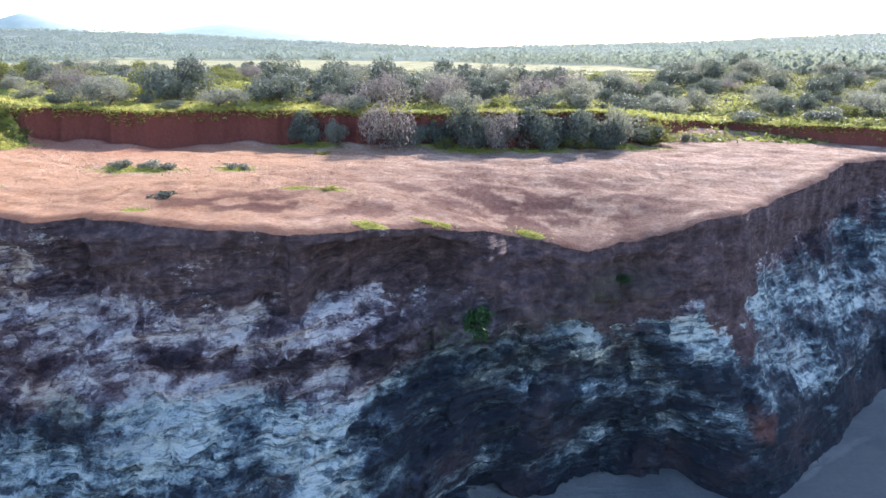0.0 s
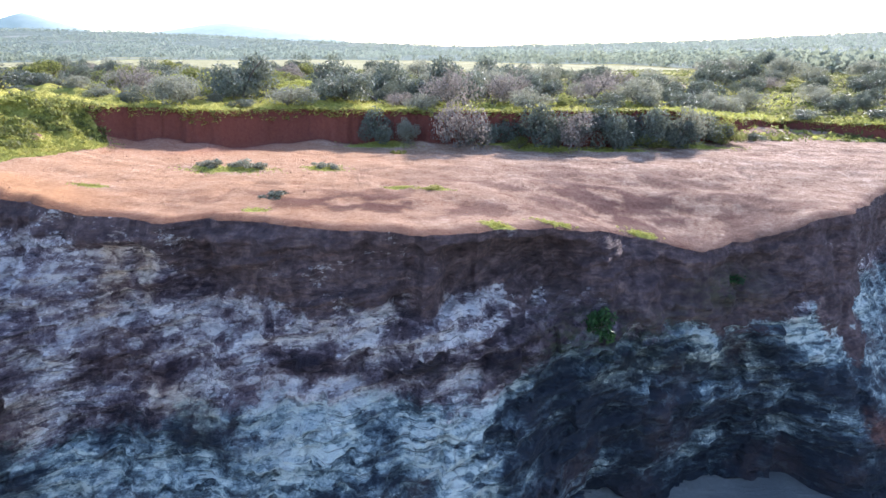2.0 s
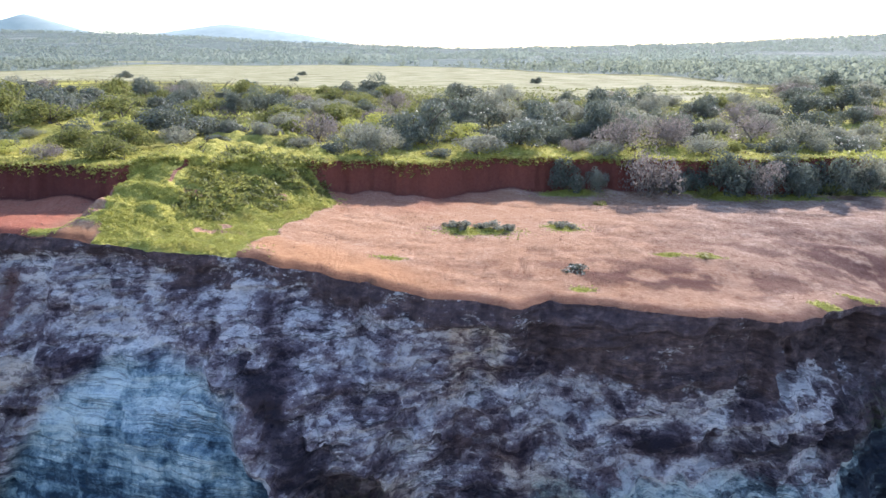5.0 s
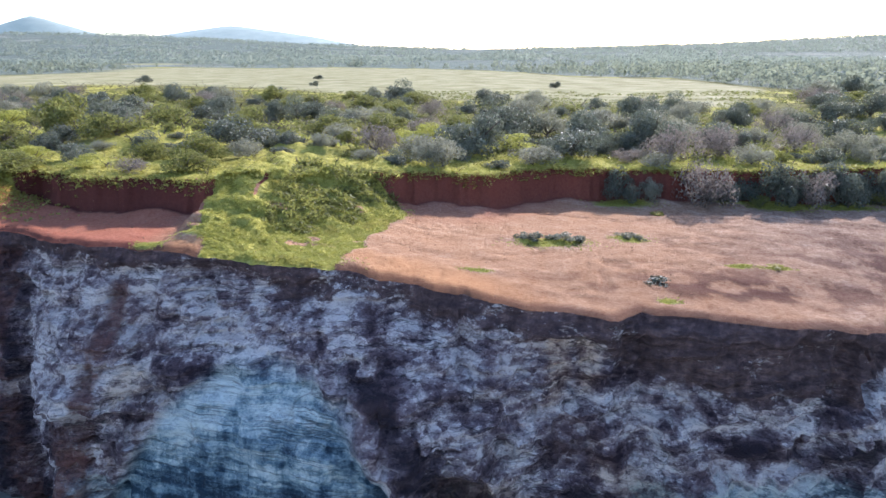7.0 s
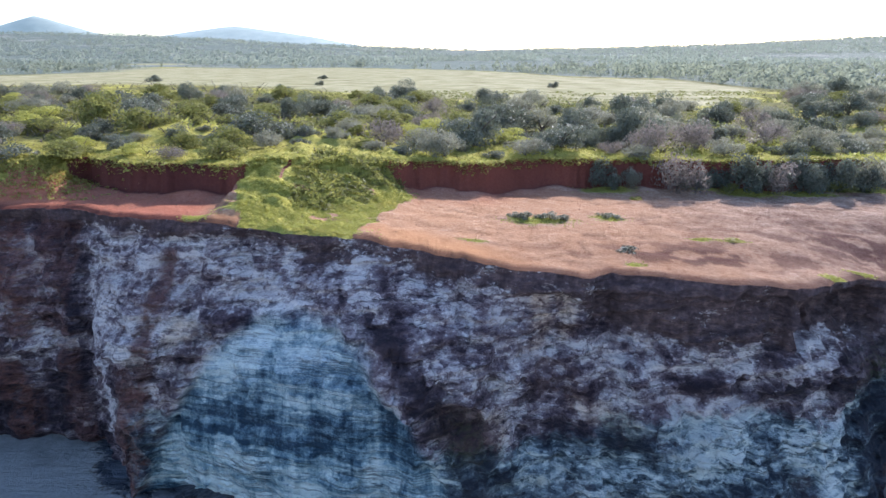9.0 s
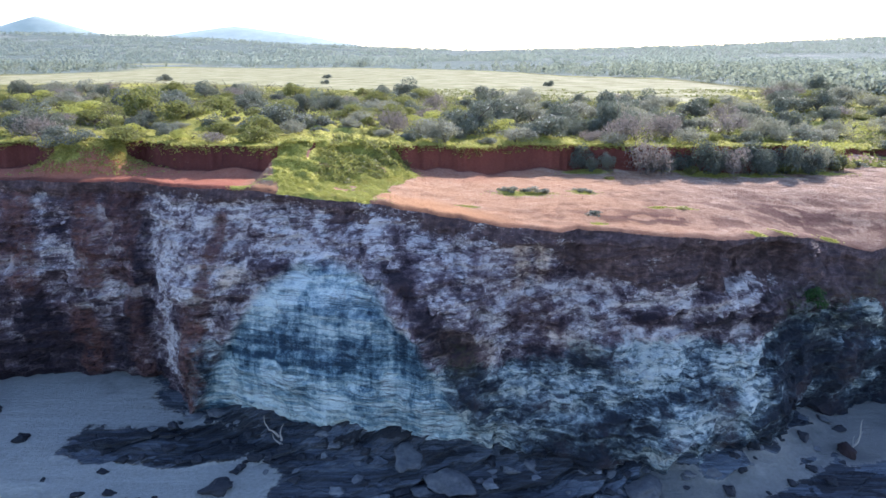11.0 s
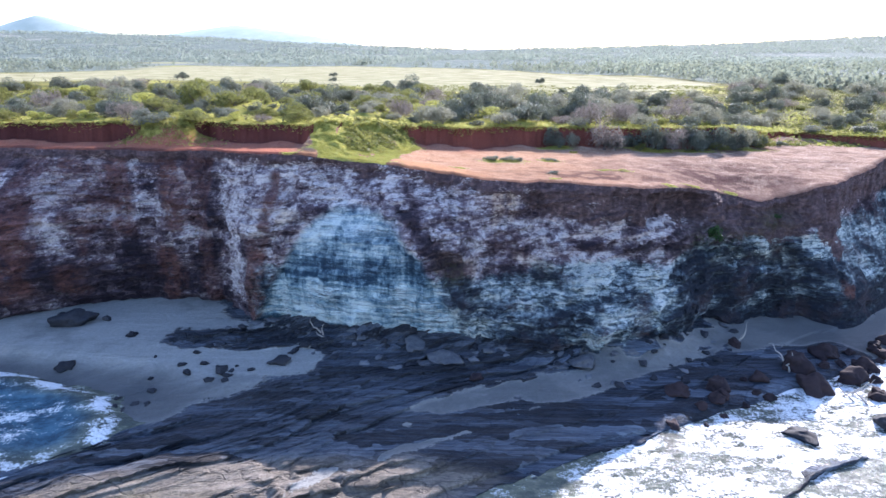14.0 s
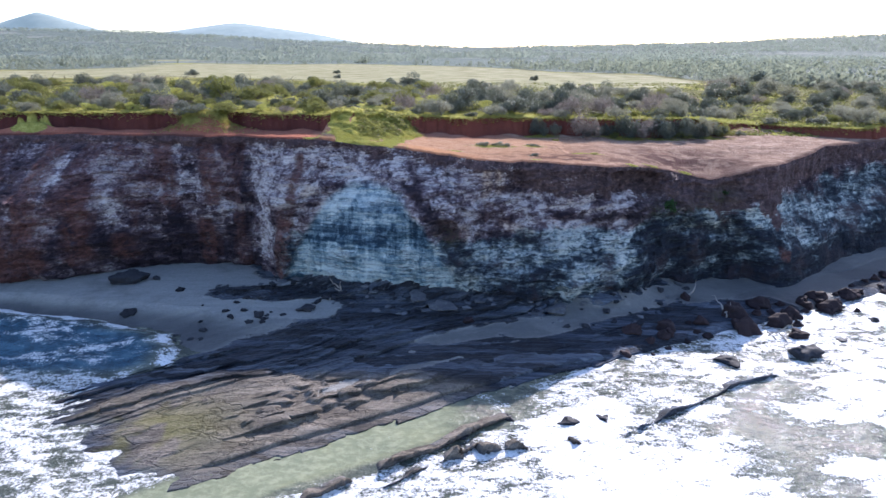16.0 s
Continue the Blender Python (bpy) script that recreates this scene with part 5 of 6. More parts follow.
# shrubs that stand out: kind, x, y, width, height
SHRUBS_BANK = [
    ("dark", -17.7, 43.5, 4.6, 3.1), ("mauve", -24.5, 43.0, 3.1, 2.4), ("silver", -21.5, 41.6, 3.0, 1.9), ("dark", -33.9, 42.3, 5.2, 2.0),
    ("dark", -30.9, 43.0, 2.5, 1.3), ("silver", -28.4, 43.0, 2.0, 1.2), ("green", -47.2, 46.3, 4.8, 3.6), ("dark", -54.5, 64.0, 6.5, 2.7),
    ("dark", -37.6, 66.6, 3.0, 2.4), ("dark", -34.1, 69.9, 3.2, 2.4), ("dark", -15.3, 66.6, 3.5, 2.6), ("dark", -8.5, 51.6, 4.2, 2.8),
    ("dark", -4.0, 49.9, 4.6, 3.5), ("dark", -6.3, 47.9, 2.8, 2.1), ("mauve", 0.5, 46.3, 3.8, 2.5), ("mauve", 6.7, 47.9, 3.5, 2.2),
    ("dark", 13.8, 52.8, 2.6, 1.7), ("dark", 17.2, 66.6, 4.2, 2.8), ("silver", -14.2, 40.9, 3.2, 1.4), ("silver", -5.8, 41.6, 2.3, 1.1),
]
SHRUBS_LIP = [
    ("mauve", -3.4, 39.4, 3.4, 3.3), ("silver", -6.6, 39.6, 1.5, 1.7), ("mauve", 3.6, 39.2, 3.0, 2.8), ("dark", 1.2, 39.9, 3.2, 2.5),
    ("dark", -0.7, 40.2, 2.4, 1.7), ("dark", 4.4, 40.4, 3.2, 1.7), ("dark", 9.6, 41.3, 3.0, 1.5), ("dark", 7.2, 40.9, 2.8, 1.5), ("green", 13.9, 42.6, 2.8, 1.6), ("dark", -1.9, 39.6, 2.0, 1.6), ("dark", 2.6, 39.3, 2.2, 1.9), ("dark", 6.2, 39.7, 2.4, 2.0), ("dark", 10.4, 40.4, 2.4, 2.0), ("green", 0.2, 39.0, 1.8, 0.9), ("green", 8.3, 39.8, 2.0, 1.0),
    ("dark", 5.8, 41.0, 3.0, 1.5), ("dark", 8.4, 40.3, 3.0, 2.7), ("silver", 11.0, 41.0, 2.8, 2.8), ("dark", 12.9, 42.6, 2.8, 1.7),
]
SHRUBS_HEATH = [
    ("dark", -8.6, 39.9, 2.6, 2.0), ("dark", 17.0, 44.4, 1.3, 0.6), ("lime", -15.0, 45.5, 3.6, 1.5), ("lime", -22.8, 45.6, 3.0, 1.6),
    ("green", -42.5, 32.3, 3.2, 1.2), ("dark", -46.0, 31.6, 3.6, 1.4), ("mauve", -49.0, 33.4, 3.4, 2.0), ("dark", -51.0, 36.5, 4.0, 2.4),
    ("silver", -57.0, 37.0, 3.4, 2.2), ("dark", -62.0, 38.0, 3.6, 2.0), ("lime", -44.5, 37.0, 3.0, 1.0), ("silver", 19.5, 55.0, 3.4, 1.6),
    ("dark", 27.5, 52.5, 2.6, 1.5), ("dark", 31.0, 55.0, 2.4, 1.5), ("dark", 24.0, 50.8, 2.4, 0.9), ("dark", 28.6, 47.6, 2.8, 0.9),
    ("silver", 23.5, 60.0, 3.0, 2.2), ("silver", 20.0, 75.0, 4.0, 2.6), ("mauve", 12.0, 62.0, 4.0, 2.6), ("silver", -10.5, 58.0, 4.0, 2.6),
]
SHRUBS = SHRUBS_BANK + SHRUBS_LIP + SHRUBS_HEATH
for i, (kind, x, y, wide, high) in enumerate(SHRUBS):
    plant(kind, i, x, y, wide, high)

# heath behind the bank
placed = [(s[1], s[2], s[3]) for s in SHRUBS]
made = 0
for tries in range(9000):
    if made >= 235:
        break
    y = 43 + 75 * rng.random() ** 1.6
    a = rng.uniform(-0.85, 0.82)
    x = -17 + a * (y + 20)
    if y < float(bank_y(x)) + 2.2 or y > min(118, np.interp(x / y, NEAR_A, NEAR_Y) - 3):
        continue
    west = x < -22 + 0.1 * y
    wide = rng.uniform(1.8, 4.2) * (1 + y / 300)
    if any(math.hypot(x - px, y - py) < 0.42 * (wide + pw) for px, py, pw in placed):
        continue
    kind = rng.choice(["dark", "silver", "green", "mauve", "lime"], p=[0.36, 0.08, 0.44, 0.08, 0.04] if west else [0.30, 0.42, 0.12, 0.14, 0.02])
    high = wide * rng.uniform(0.45, 0.7) * (0.75 if kind in ("green", "lime") else 1.0)
    placed.append((x, y, wide))
    plant(kind, made, x, y, wide, high, "heath shrubs behind the bank")
    made += 1
# shrubs close behind the lip of the bank
for i in range(1500):
    x = rng.uniform(-72, 40)
    y = float(bank_y(x)) + 1.6 + 14 * rng.random() ** 1.3
    if made >= 300 or -33 < x < -20 and y < 38:
        continue
    wide = rng.uniform(1.0, 3.2)
    if y > 47 or any(math.hypot(x - px, y - py) < 0.45 * (wide + pw) for px, py, pw in placed):
        continue
    kind = rng.choice(["dark", "silver", "green", "mauve", "lime"], p=[0.36, 0.14, 0.30, 0.10, 0.10])
    placed.append((x, y, wide))
    plant(kind, made, x, y, wide, wide * rng.uniform(0.4, 0.65), "heath shrubs behind the bank")
    made += 1
for x, y, wide, high in ((-104.6, 184, 4.2, 2.2), (4.6, 146, 2.6, 1.6), (-60, 205, 3, 1.5), (-52, 160, 2.4, 1.3)):
    plant("dark", int(abs(x)), x, y, wide, high, "lone shrubs in the field")


def heath_stuff(kind, n, label, lo=45, deep=135, small=1.0, follow=False):
    """The shrubs farther off, too many to count."""
    y = lo + deep * rng.random(n) ** 1.25
    x = -17 + rng.uniform(-0.9, 0.85, n) * (y + 20)
    if follow:
        x = rng.uniform(-75, 42, n)
        y = bank_y(x) + 0.9 + deep * rng.random(n) ** 1.2
    a = x / y
    keep = y < np.minimum(185, np.interp(a, NEAR_A, NEAR_Y))
    # open grey scrub to the east, dark and green heath to the west
    if not follow:
        keep &= rng.random(n) < (np.interp(a, [-0.2, 0.15], [0.3, 1.0]) if kind == "silver" else np.interp(a, [0.0, 0.25], [1.0, 0.3]))
    keep &= (fbm(x * 0.05, y * 0.05, 0, 2, 130) > (0.3 if small == 1.0 else 0.0)) & (y > bank_y(x) + (0.8 if follow else 2.5))
    verts, faces, total = [], [], 0
    for i in np.nonzero(keep)[0]:
        me = KINDS[kind][i % len(KINDS[kind])].children[1].data
        co = np.empty(len(me.vertices) * 3, np.float32)
        me.vertices.foreach_get("co", co)
        co = co.reshape(-1, 4, 3)
        co = co[rng.random(len(co)) < 0.085]
        mid = co.mean(1, keepdims=True)
        co = mid + (co - mid) * 2.6
        wide = small * rng.uniform(1.1, 2.6) * (0.7 + y[i] / 230) * (0.6 + 0.4 * float(smooth((y[i] - bank_y(x[i])) / 4)))
        w = rng.uniform(0, 6.28)
        spin = np.array([[math.cos(w), -math.sin(w), 0], [math.sin(w), math.cos(w), 0], [0, 0, 1]])
        co = (co.reshape(-1, 3) @ spin.T) * np.array([wide / 1.7, wide / 1.7, wide * rng.uniform(0.4, 0.62)]) + (x[i], y[i], float(land_z(x[i], y[i])))
        verts.append(co)
        faces.append(total + np.arange(len(co)).reshape(-1, 4))
        total += len(co)
    tagged(new("heath", mesh_np("heath", np.concatenate(verts), np.concatenate(faces), KINDS[kind][0].children[1].data.materials[0], smooth_shade=False)), label, "heath", kind="stuff")


for kind, n, label in (("dark", 1500, "dark green heath shrubs before the open field"), ("silver", 1300, "silvery heath shrubs before the open field"), ("green", 1500, "green heath shrubs before the open field")):
    heath_stuff(kind, n, label)
heath_stuff("dark", 700, "knee-high dark heath behind the bank", 42, 45, 0.8)
heath_stuff("green", 2600, "knee-high green heath behind the bank", 42, 45, 0.8)
heath_stuff("silver", 300, "knee-high grey heath behind the bank", 42, 45, 0.7)
heath_stuff("green", 380, "low green heath along the lip of the bank", 0, 13, 0.75, True)
heath_stuff("dark", 170, "low dark heath along the lip of the bank", 0, 13, 0.75, True)
heath_stuff("silver", 60, "low grey heath along the lip of the bank", 0, 13, 0.65, True)
for ks in KINDS.values():
    for k in ks:
        for o in (*k.children_recursive, k):
            bpy.data.objects.remove(o)

# ---- low cover and grass ----


def cover(name, mat, pts, size, label, lift=0.5, leaves=5):
    n = len(pts)
    base = np.repeat(pts, leaves, 0)
    s = np.repeat(size, leaves)
    base = base + rng.normal(0, 1, (len(base), 3)) * (s * 0.8)[:, None] * np.array([1, 1, 0.25])
    base[:, 2] += s * lift * rng.random(len(base))
    v, f = leaf_quads(base, np.tile([0, -0.15, 0.75], (len(base), 1)), s * rng.uniform(0.5, 1.1, len(base)), 0.4, 0.25)
    return tagged(new(name, mesh_np(name, v, f, mat, smooth_shade=False)), label, "ground cover", kind="stuff")


def on_land(x, y):
    return np.stack([x, y, land_z(x, y)], 1)


def band(n):
    """Turf along the top of the bank, with some hanging over its edge."""
    x = rng.uniform(-70, 44, n)
    return x, bank_y(x) + 0.35 + 6.5 * rng.random(n) ** 1.6


x, y = band(17000)
clump = fbm(x * 0.4, y * 0.4, 0, 3, 111)
pick = clump > 0.5
cover("grass", LEAF_LIME, on_land(x[pick], y[pick]), rng.uniform(0.04, 0.09, pick.sum()), "sunlit lime-green turf along the top of the bank")
pick = ~pick
cover("grass", LEAF_OLIVE, on_land(x[pick], y[pick]), rng.uniform(0.04, 0.10, pick.sum()), "olive heath grass along the top of the bank")
x = rng.uniform(-70, 33, 5000)
y = bank_y(x) + rng.uniform(0.05, 0.5, 5000)
z = land_z(x, bank_y(x) + 0.9) - 0.75 * rng.random(5000) ** 2 * (0.3 + vnoise(x * 0.7, 1.0, 0, 115)) * smooth((bank_y(x) + 0.5 - y) / 0.3)
pick = rng.random(5000) < 0.5
cover("grass", LEAF_LIME, np.stack([x, y, z], 1)[pick], rng.uniform(0.06, 0.13, pick.sum()), "turf hanging over the lip of the red bank")
cover("grass", LEAF_OLIVE, np.stack([x, y, z], 1)[~pick], rng.uniform(0.06, 0.13, (~pick).sum()), "brown-green roots and turf hanging over the lip of the red bank")
x, y = rng.uniform(-33.5, -20.5, 36000), rng.uniform(23, 37, 36000)
spur = (spur_green(x, y) > 0.3) & (fbm(x * 0.5, y * 0.8, 0, 3, 71) > 0.18) & (np.hypot((x + 27.6) / 0.8, (y - 29.4) / 0.5) > 1)
spur &= ~((np.abs(x + 29.0 + 0.12 * (y - 31)) < 0.3) & (y > 29.6) & (y < 32.8)) & (y > edge_y(x) + 0.1) & (y < bank_y(x) + 1.0)
x, y = x[spur], y[spur]
pick = fbm(x * 0.35, y * 0.35, 0, 3, 112) > 0.33
cover("grass", LEAF_LIME, on_land(x[pick], y[pick]), rng.uniform(0.03, 0.065, pick.sum()), "bright green mat of low plants on the spur")
pick = ~pick
cover("grass", LEAF_OLIVE, on_land(x[pick], y[pick]), rng.uniform(0.03, 0.075, pick.sum()), "olive mat of low plants on the spur")
xs_, ys_, ss_ = [], [], []
for cx, cy, rx, ry in PATCHES:
    n = int(420 * rx * ry) + 60
    xs_.append(rng.normal(cx, rx * 0.5, n))
    ys_.append(rng.normal(cy, ry * 0.5, n))
    ss_.append(np.full(n, 0.05))
x, y, s = np.concatenate(xs_), np.concatenate(ys_), np.concatenate(ss_)
ok = y > edge_y(x) + 0.1
sx, sy = rng.uniform(-28.2, -21.4, 1500), rng.uniform(27.5, 36.5, 1500)
good = (ramp_mask(sx, sy) > 0.1) & (fbm(sx * 0.6, sy * 0.6, 0, 3, 116) > 0.5)
cover("grass", LEAF_GREEN, on_land(sx[good], sy[good]), rng.uniform(0.10, 0.17, good.sum()), "darker knee-high plants over the spur", 0.9, 6)
k = 3000
kx, ky = rng.normal(-44.2, 1.7, k), rng.normal(31.0, 1.2, k)
good = (ky > edge_y(kx) + 1.2) & (ky < bank_y(kx) + 0.8)
cover("grass", LEAF_OLIVE, on_land(kx[good], ky[good]), rng.uniform(0.06, 0.14, good.sum()), "olive plants over a small knoll below the bank")
cover("grass", LEAF_LIME, on_land(x[ok], y[ok]), s[ok], "small lime-green patches on the bare red soil")
n = 24000
y = 44 + 95 * rng.random(n) ** 1.3
x = -17 + rng.uniform(-0.85, 0.82, n) * (y + 20)
clump = fbm(x * 0.11, y * 0.11, 0, 3, 113)
pick = (clump > 0.63) & (y < 75)
cover("grass", LEAF_LIME, on_land(x[pick], y[pick]), rng.uniform(0.12, 0.3, pick.sum()), "sunlit green heath between the shrubs")
pick = (clump < 0.63) & (y < 130)
cover("grass", LEAF_GREEN, on_land(x[pick], y[pick]), rng.uniform(0.12, 0.3, pick.sum()), "dull green heath between the shrubs")

# ---- far woods ----


def build_woods(n, lo, hi, k, mat, label):
    y = np.exp(rng.uniform(math.log(lo), math.log(hi), n))
    a = rng.uniform(-0.95, 0.9, n)
    x = -17 + a * y
    line = np.interp(x / y, FAR_A, FAR_Y) + 20 * (fbm(x * 0.03, y * 0.03, 0, 2, 121) - 0.5)
    density = fbm(x * 0.008, y * 0.008, 0, 4, 122) + 0.2 * np.exp(-((y - line) / 25) ** 2)
    keep = (y > line) & (density > 0.42) & ~((x / y > -0.54) & (x / y < -0.435) & (y > 540) & (y < 650))
    x, y = x[keep], y[keep]
    z = land_z(x, y)
    wide = (0.8 + 2.8 * rng.random(len(x)) ** 2) * (0.85 + y / 2200)
    d = rng.normal(0, 1, (len(x), k, 3))
    d /= np.linalg.norm(d, axis=2, keepdims=True)
    c = np.stack([x, y, z + wide * 0.7], 1)[:, None, :] + d * wide[:, None, None] * np.array([1, 1, 0.75]) * rng.uniform(0.5, 1.1, (len(x), k, 1))
    s = np.repeat(wide * (0.17 + 0.16 * np.clip(y / 900, 0, 1)), k) * rng.uniform(0.6, 1.3, len(x) * k)
    v, f = leaf_quads(c.reshape(-1, 3), d.reshape(-1, 3), s, 0.8, 0.3)
    return tagged(new("far_woods", mesh_np("far_woods", v, f, mat, smooth_shade=False)), label, "woodland", kind="stuff")


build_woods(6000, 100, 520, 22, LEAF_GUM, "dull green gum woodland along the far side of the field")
build_woods(36000, 480, 2300, 10, LEAF_FAR_HAZED, "gum woodland covering the distant rises, grey-green with painted haze")

# ---- stones on the shore ----


def stone_mesh(name, seed, mat, flat, angular):
    bm = bmesh.new()
    bmesh.ops.create_icosphere(bm, subdivisions=4, radius=1.0)
    r = np.random.default_rng(seed)
    cuts = [Vector(r.normal(0, 1, 3)).normalized() for _ in range(9)]
    for vert in bm.verts:
        p = vert.co.copy()
        for c in cuts:
            over = p.dot(c) - (0.55 + 0.2 * angular)
            if over > 0:
                p -= c * over * 0.85
        p *= 1 + 0.34 * (noise.noise(p * 1.5 + Vector((seed, 0, 0)))) + 0.16 * noise.noise(p * 4.2 + Vector((0, seed, 0))) + 0.06 * noise.noise(p * 11)
        vert.co = (p.x, p.y * 0.8, p.z * flat)
    me = bpy.data.meshes.new(name)
    bm.to_mesh(me)
    bm.free()
    for poly in me.polygons:
        poly.use_smooth = True
    me.materials.append(mat)
    return me


STONES = {
    "dark": [stone_mesh("boulder", 200 + i, STONE, 0.55, 0.4) for i in range(4)],
    "red": [stone_mesh("boulder", 210 + i, STONE_RED, 0.75, 0.5) for i in range(4)],
    "slab": [stone_mesh("boulder", 220 + i, STONE_PALE, 0.32, 0.1) for i in range(4)],
}
STONE_WORDS = {"dark": "dark wet boulder on the shore", "red": "rounded red-brown ironstone boulder at the water's edge", "slab": "pale grey fallen slab below the cliff"}


def lay_stone(kind, i, x, y, wide, group=""):
    me = STONES[kind][i % 4]
    ob = tagged(new("boulder", me), STONE_WORDS[kind], "boulder", group)
    z = float(shore_z(x, y))
    wide *= 0.82 if kind == "red" else 1.0
    flat = {"dark": 0.55, "red": 0.75, "slab": 0.32}[kind]
    ob.matrix_basis = pose(x, y, max(z, -0.2) + wide * 0.5 * flat * 0.35, (i * 31) % 17 - 8, (i * 13) % 15 - 7, (i * 67) % 360) @ Matrix.Diagonal((wide * 0.58, wide * 0.58, wide * 0.55, 1))
    return ob


# stones on the platform: kind, x, y, width
STONES_WEST = [
    ("dark", -49.0, 20.0, 3.0), ("dark", -43.1, 17.8, 0.9), ("dark", -46.6, 20.8, 0.9), ("dark", -30.9, 13.9, 1.35), ("dark", -34.6, 12.6, 1.0), ("dark", -34.0, 11.4, 0.55),
    ("dark", -45.7, 13.7, 1.2), ("red", 2.1, 17.6, 1.2), ("red", 1.5, 12.6, 1.5), ("red", 5.1, 14.4, 2.6), ("red", 8.1, 16.4, 2.2), ("red", 8.3, 13.3, 2.4), ("red", 5.0, 12.1, 2.8),
    ("red", 8.8, 11.2, 1.8), ("dark", 7.6, 8.0, 2.6), ("dark", 1.3, 6.7, 1.8), ("dark", 11.9, 10.4, 0.95), ("dark", 16.9, 14.4, 1.15), ("dark", -15.4, -0.9, 1.0), ("dark", -11.7, -1.4, 1.25),
]
STONES_EAST = [
    ("dark", -9.5, -1.0, 1.0), ("red", 14.5, 18.5, 1.8), ("red", 17.5, 19.3, 1.8), ("dark", -18.2, -2.9, 0.9), ("dark", -12.8, -5.5, 0.6), ("red", -1.6, 11.4, 1.9), ("red", -4.5, 10.8, 1.8),
    ("red", 14.3, 16.5, 2.3), ("red", 10.2, 15.1, 2.2), ("slab", -33.2, 20.0, 1.1), ("slab", -34.3, 20.2, 1.1), ("slab", -21.7, 16.2, 2.2), ("slab", -19.3, 14.3, 2.4), ("red", -17.5, 12.0, 1.15),
    ("slab", -22.7, 13.4, 0.7), ("slab", -20.9, 13.8, 0.9), ("slab", -9.9, 14.1, 2.4), ("slab", -25.8, 17.2, 1.0), ("slab", -23.2, 13.6, 0.7), ("slab", -17.6, 14.4, 0.8), ("slab", -16.5, 15.2, 0.9),
]
BOULDERS = STONES_WEST + STONES_EAST
for i, (kind, x, y, wide) in enumerate(BOULDERS):
    lay_stone(kind, i, x, y, wide)
for i in range(130):
    x = rng.uniform(-36, 3)
    y = float(foot_y(x)) - rng.uniform(0.2, 1) ** 1.5 * 5.5
    lay_stone(rng.choice(["slab", "dark"]), i, x, y, rng.uniform(0.25, 0.8), "fallen stones at the cliff foot")
for i in range(46):
    x = rng.uniform(-41, -26)
    y = 12 + 0.55 * (x + 36) + rng.uniform(-1.5, 6)
    if y < float(foot_y(x)) - 0.5:
        lay_stone("dark", i, x, y, rng.uniform(0.2, 0.7) ** 1.3 + 0.1, "loose stones on the sand")
for i in range(26):
    x = rng.uniform(-6, 20)
    y = 9.3 + 0.42 * x + rng.uniform(0, 3.4)
    lay_stone("red", i + 3, x, y, rng.uniform(0.5, 1.3), "ironstone boulders at the water's edge")
for i in range(30):
    x = rng.uniform(9, 27)
    y = 13.6 + 0.6 * (x - 9) + rng.uniform(-1.0, 2.2)
    if y < float(foot_y(x)) - 1.2:
        lay_stone("red", i + 1, x, y, rng.uniform(0.5, 1.5), "ironstone boulders at the water's edge")


def driftwood(x, y, length, turn, seed):
    r = np.random.default_rng(seed)
    cu = bpy.data.curves.new("driftwood", "CURVE")
    cu.dimensions, cu.bevel_depth, cu.bevel_resolution = "3D", 0.06, 2
    z0 = float(shore_z(x, y)) + 0.25
    for b in range(3):
        sp = cu.splines.new("POLY")
        sp.points.add(6)
        start = Vector((0, 0, 0)) if b == 0 else Vector((length * 0.3 * b, 0, 0.12))
        ang = 0 if b == 0 else r.uniform(-0.9, 0.9)
        ln = length if b == 0 else length * 0.5
        for k, p in enumerate(sp.points):
            t = k / 6
            p.co = (start.x + ln * t * math.cos(ang), start.y + ln * t * math.sin(ang) + 0.15 * math.sin(4 * t + seed), start.z + 0.5 * t * (b + 0.3) * r.uniform(0.7, 1.1), 1)
            p.radius = 1.1 - 0.9 * t
    cu.materials.append(WOOD)
    ob = new("driftwood_curve", cu)
    me = bpy.data.meshes.new_from_object(ob.evaluated_get(bpy.context.evaluated_depsgraph_get()))
    bpy.data.objects.remove(ob)
    log = tagged(new("driftwood_branch", me), "bleached forked driftwood branch among boulders", "driftwood")
    log.matrix_basis = pose(x, y, z0, 0, 0, turn)


for args in ((5.8, 10.9, 2.6, 20, 1), (8.2, 10.2, 2.4, 160, 2), (4.0, 13.4, 2.2, 80, 3), (2.0, 17.6, 1.6, 40, 4), (-28.5, 16.8, 1.4, 120, 5)):
    driftwood(*args)

# a green plant that clings to the face, and tufts on the bare shelf


def tuft(x, y, z, wide, high, mat, seed, label):
    root = tagged(new("plant"), label, "plant")
    part("leaves", crown_mesh("leaves", mat, seed, 420, 0.12, 6, 0.8, 0.2), root)
    part("stem", limb_mesh("stem", seed, 5, 0.5, 0.02), root)
    root.matrix_basis = pose(x, y, z) @ Matrix.Diagonal((wide / 1.6, wide / 1.6, high, 1))


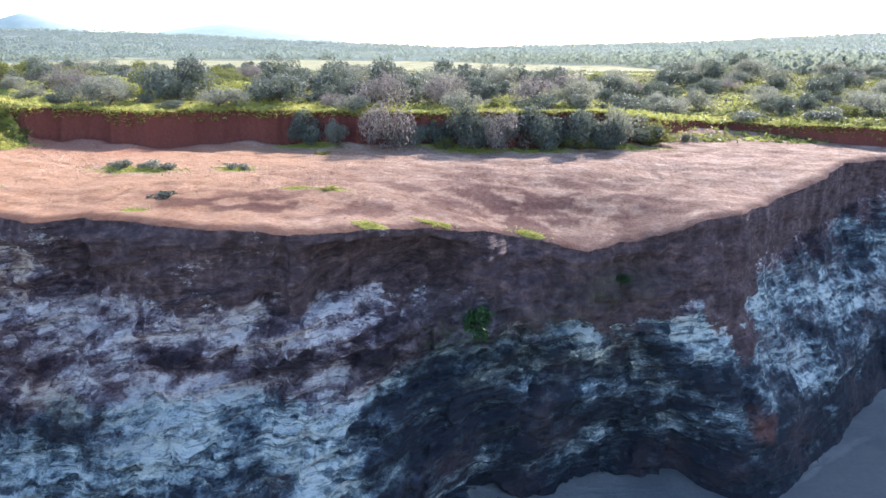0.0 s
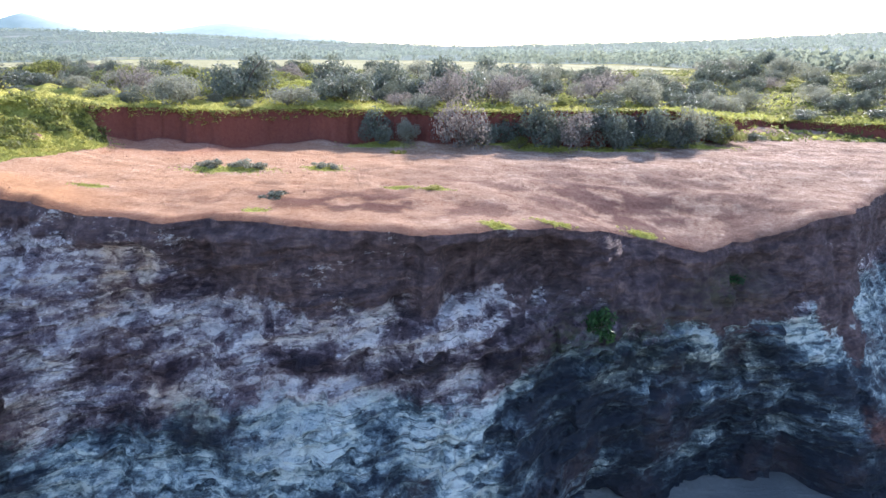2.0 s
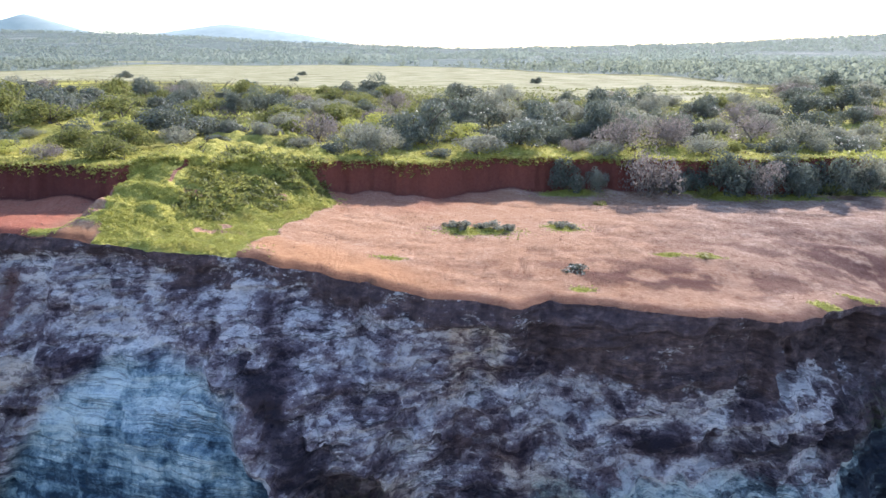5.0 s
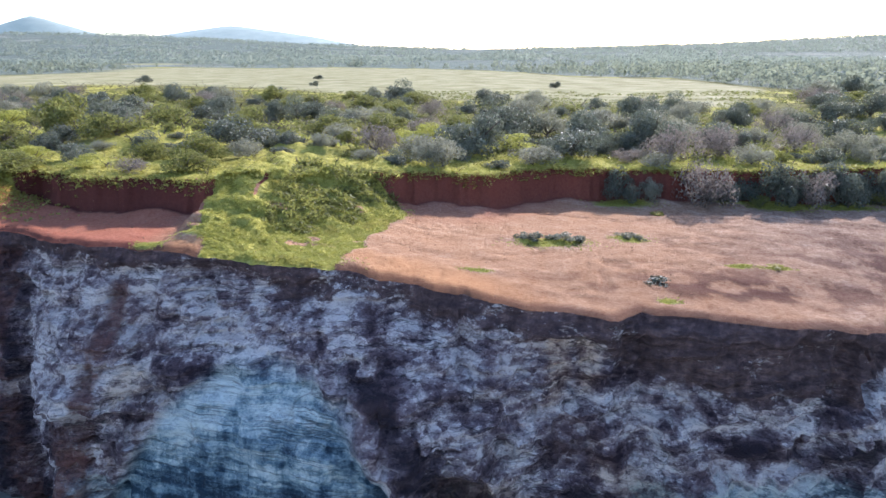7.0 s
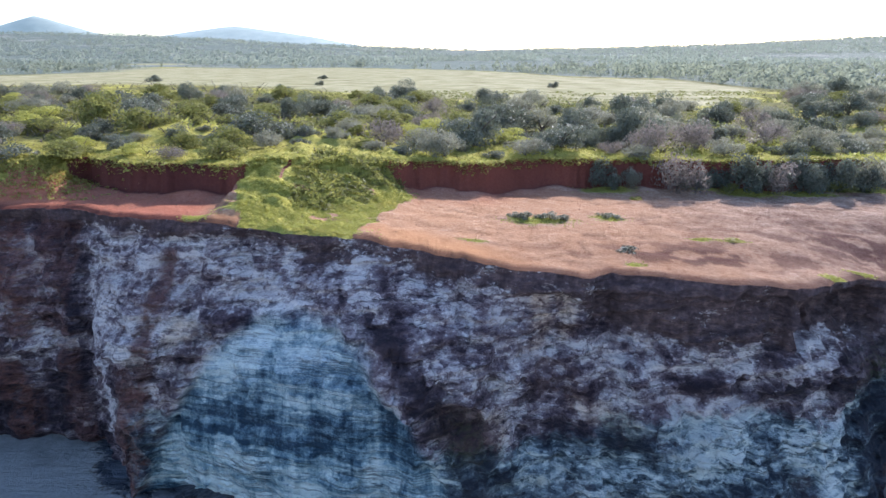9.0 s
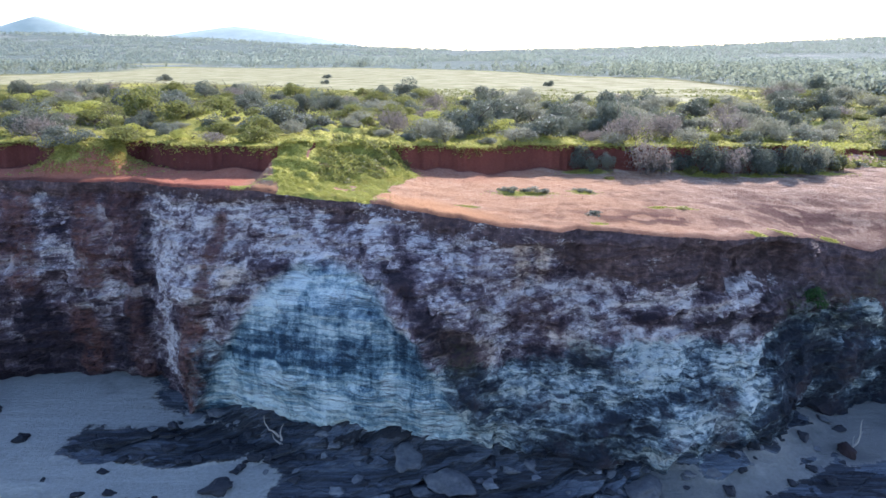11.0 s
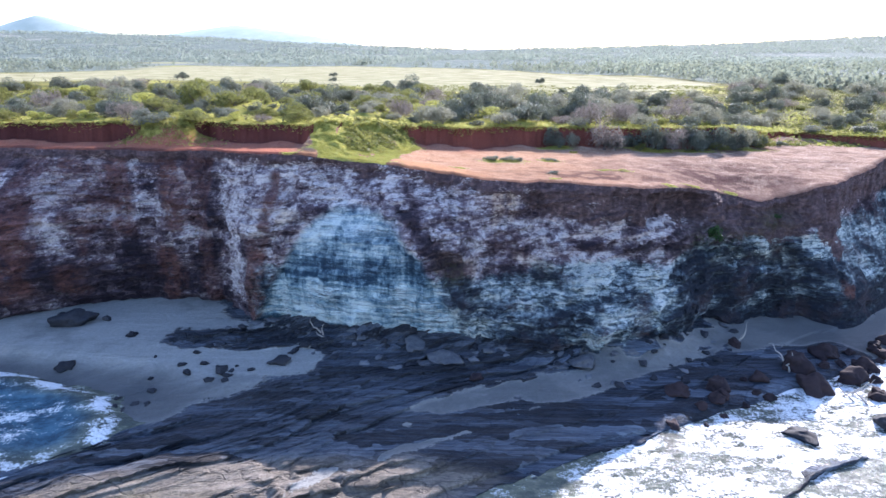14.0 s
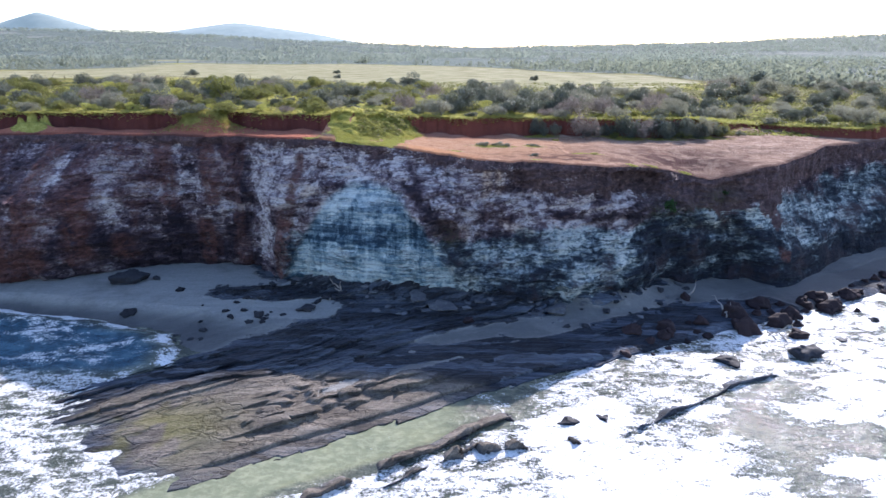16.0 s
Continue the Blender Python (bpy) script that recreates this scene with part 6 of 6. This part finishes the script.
TUFTS = ((-10.8, 24.4, 1.2, 0.3), (-15.9, 30.5, 0.9, 0.4), (-15.2, 30.2, 1.0, 0.45), (-14.5, 30.4, 0.8, 0.35), (-13.8, 30.1, 1.0, 0.45), (-13.1, 30.0, 0.9, 0.35), (-10.4, 31.4, 1.0, 0.4), (-9.8, 31.1, 0.7, 0.3), (-4.8, 26.8, 0.9, 0.22), (-6.9, 36.8, 1.0, 0.4))
for i, (x, y, wide, high) in enumerate(TUFTS):
    tuft(x, y, float(land_z(x, y)) - 0.04, wide, high, LEAF_DARK if i == 0 else LEAF_SILVER if i < 8 else LEAF_OLIVE, 300 + i, "small grey-green tuft on bare red soil")


def face_y(x, z):
    k = np.argmin((FACE["x"] - x) ** 2 + (FACE["z"] - z) ** 2)
    return float(FACE["y"].flat[k])


tuft(1.4, face_y(1.4, 7.9) - 0.05, 7.6, 1.5, 1.1, LEAF_MOSS, 320, "green bush clinging to the cliff face")
tuft(7.4, face_y(7.4, 8.6) - 0.05, 8.4, 1.5, 0.5, LEAF_MOSS, 321, "dark green plants clinging to the cliff face")


def pebbles(n, label):
    """Crumbs of earth and ironstone that lie loose on the bare shelf."""
    x = rng.uniform(-60, 30, n)
    y = edge_y(x) + 0.15 + (bank_y(x) - edge_y(x)) * rng.random(n)
    thin = (fbm(x * 0.35, y * 0.5, 0, 3, 170) > 0.47) & (ramp_mask(x, y) < 0.05)
    x, y = x[thin], y[thin]
    z = land_z(x, y)
    r = 0.012 + 0.035 * rng.random(len(x)) ** 4
    corner = np.array([(1, 0, 0), (0, 1, 0), (-1, 0, 0), (0, -1, 0), (0, 0, 0.8), (0, 0, -0.5)])
    shape = corner[None] * rng.uniform(0.6, 1.4, (len(x), 6, 3)) * r[:, None, None] + rng.normal(0, 0.15, (len(x), 6, 3)) * r[:, None, None]
    verts = (shape + np.stack([x, y, z + r * 0.25], 1)[:, None, :]).reshape(-1, 3)
    tri = np.array([(0, 1, 4), (1, 2, 4), (2, 3, 4), (3, 0, 4), (1, 0, 5), (2, 1, 5), (3, 2, 5), (0, 3, 5)])
    faces = (np.arange(len(x))[:, None, None] * 6 + tri[None]).reshape(-1, 3)
    mat = plain_material("earth_crumb", (0.17, 0.085, 0.055), (0.36, 0.21, 0.14), 2.0)
    tagged(new("pebbles", mesh_np("pebbles", verts, faces, mat, smooth_shade=False)), label, "pebbles", kind="stuff")


pebbles(6000, "loose crumbs of red earth and ironstone on the bare shelf")
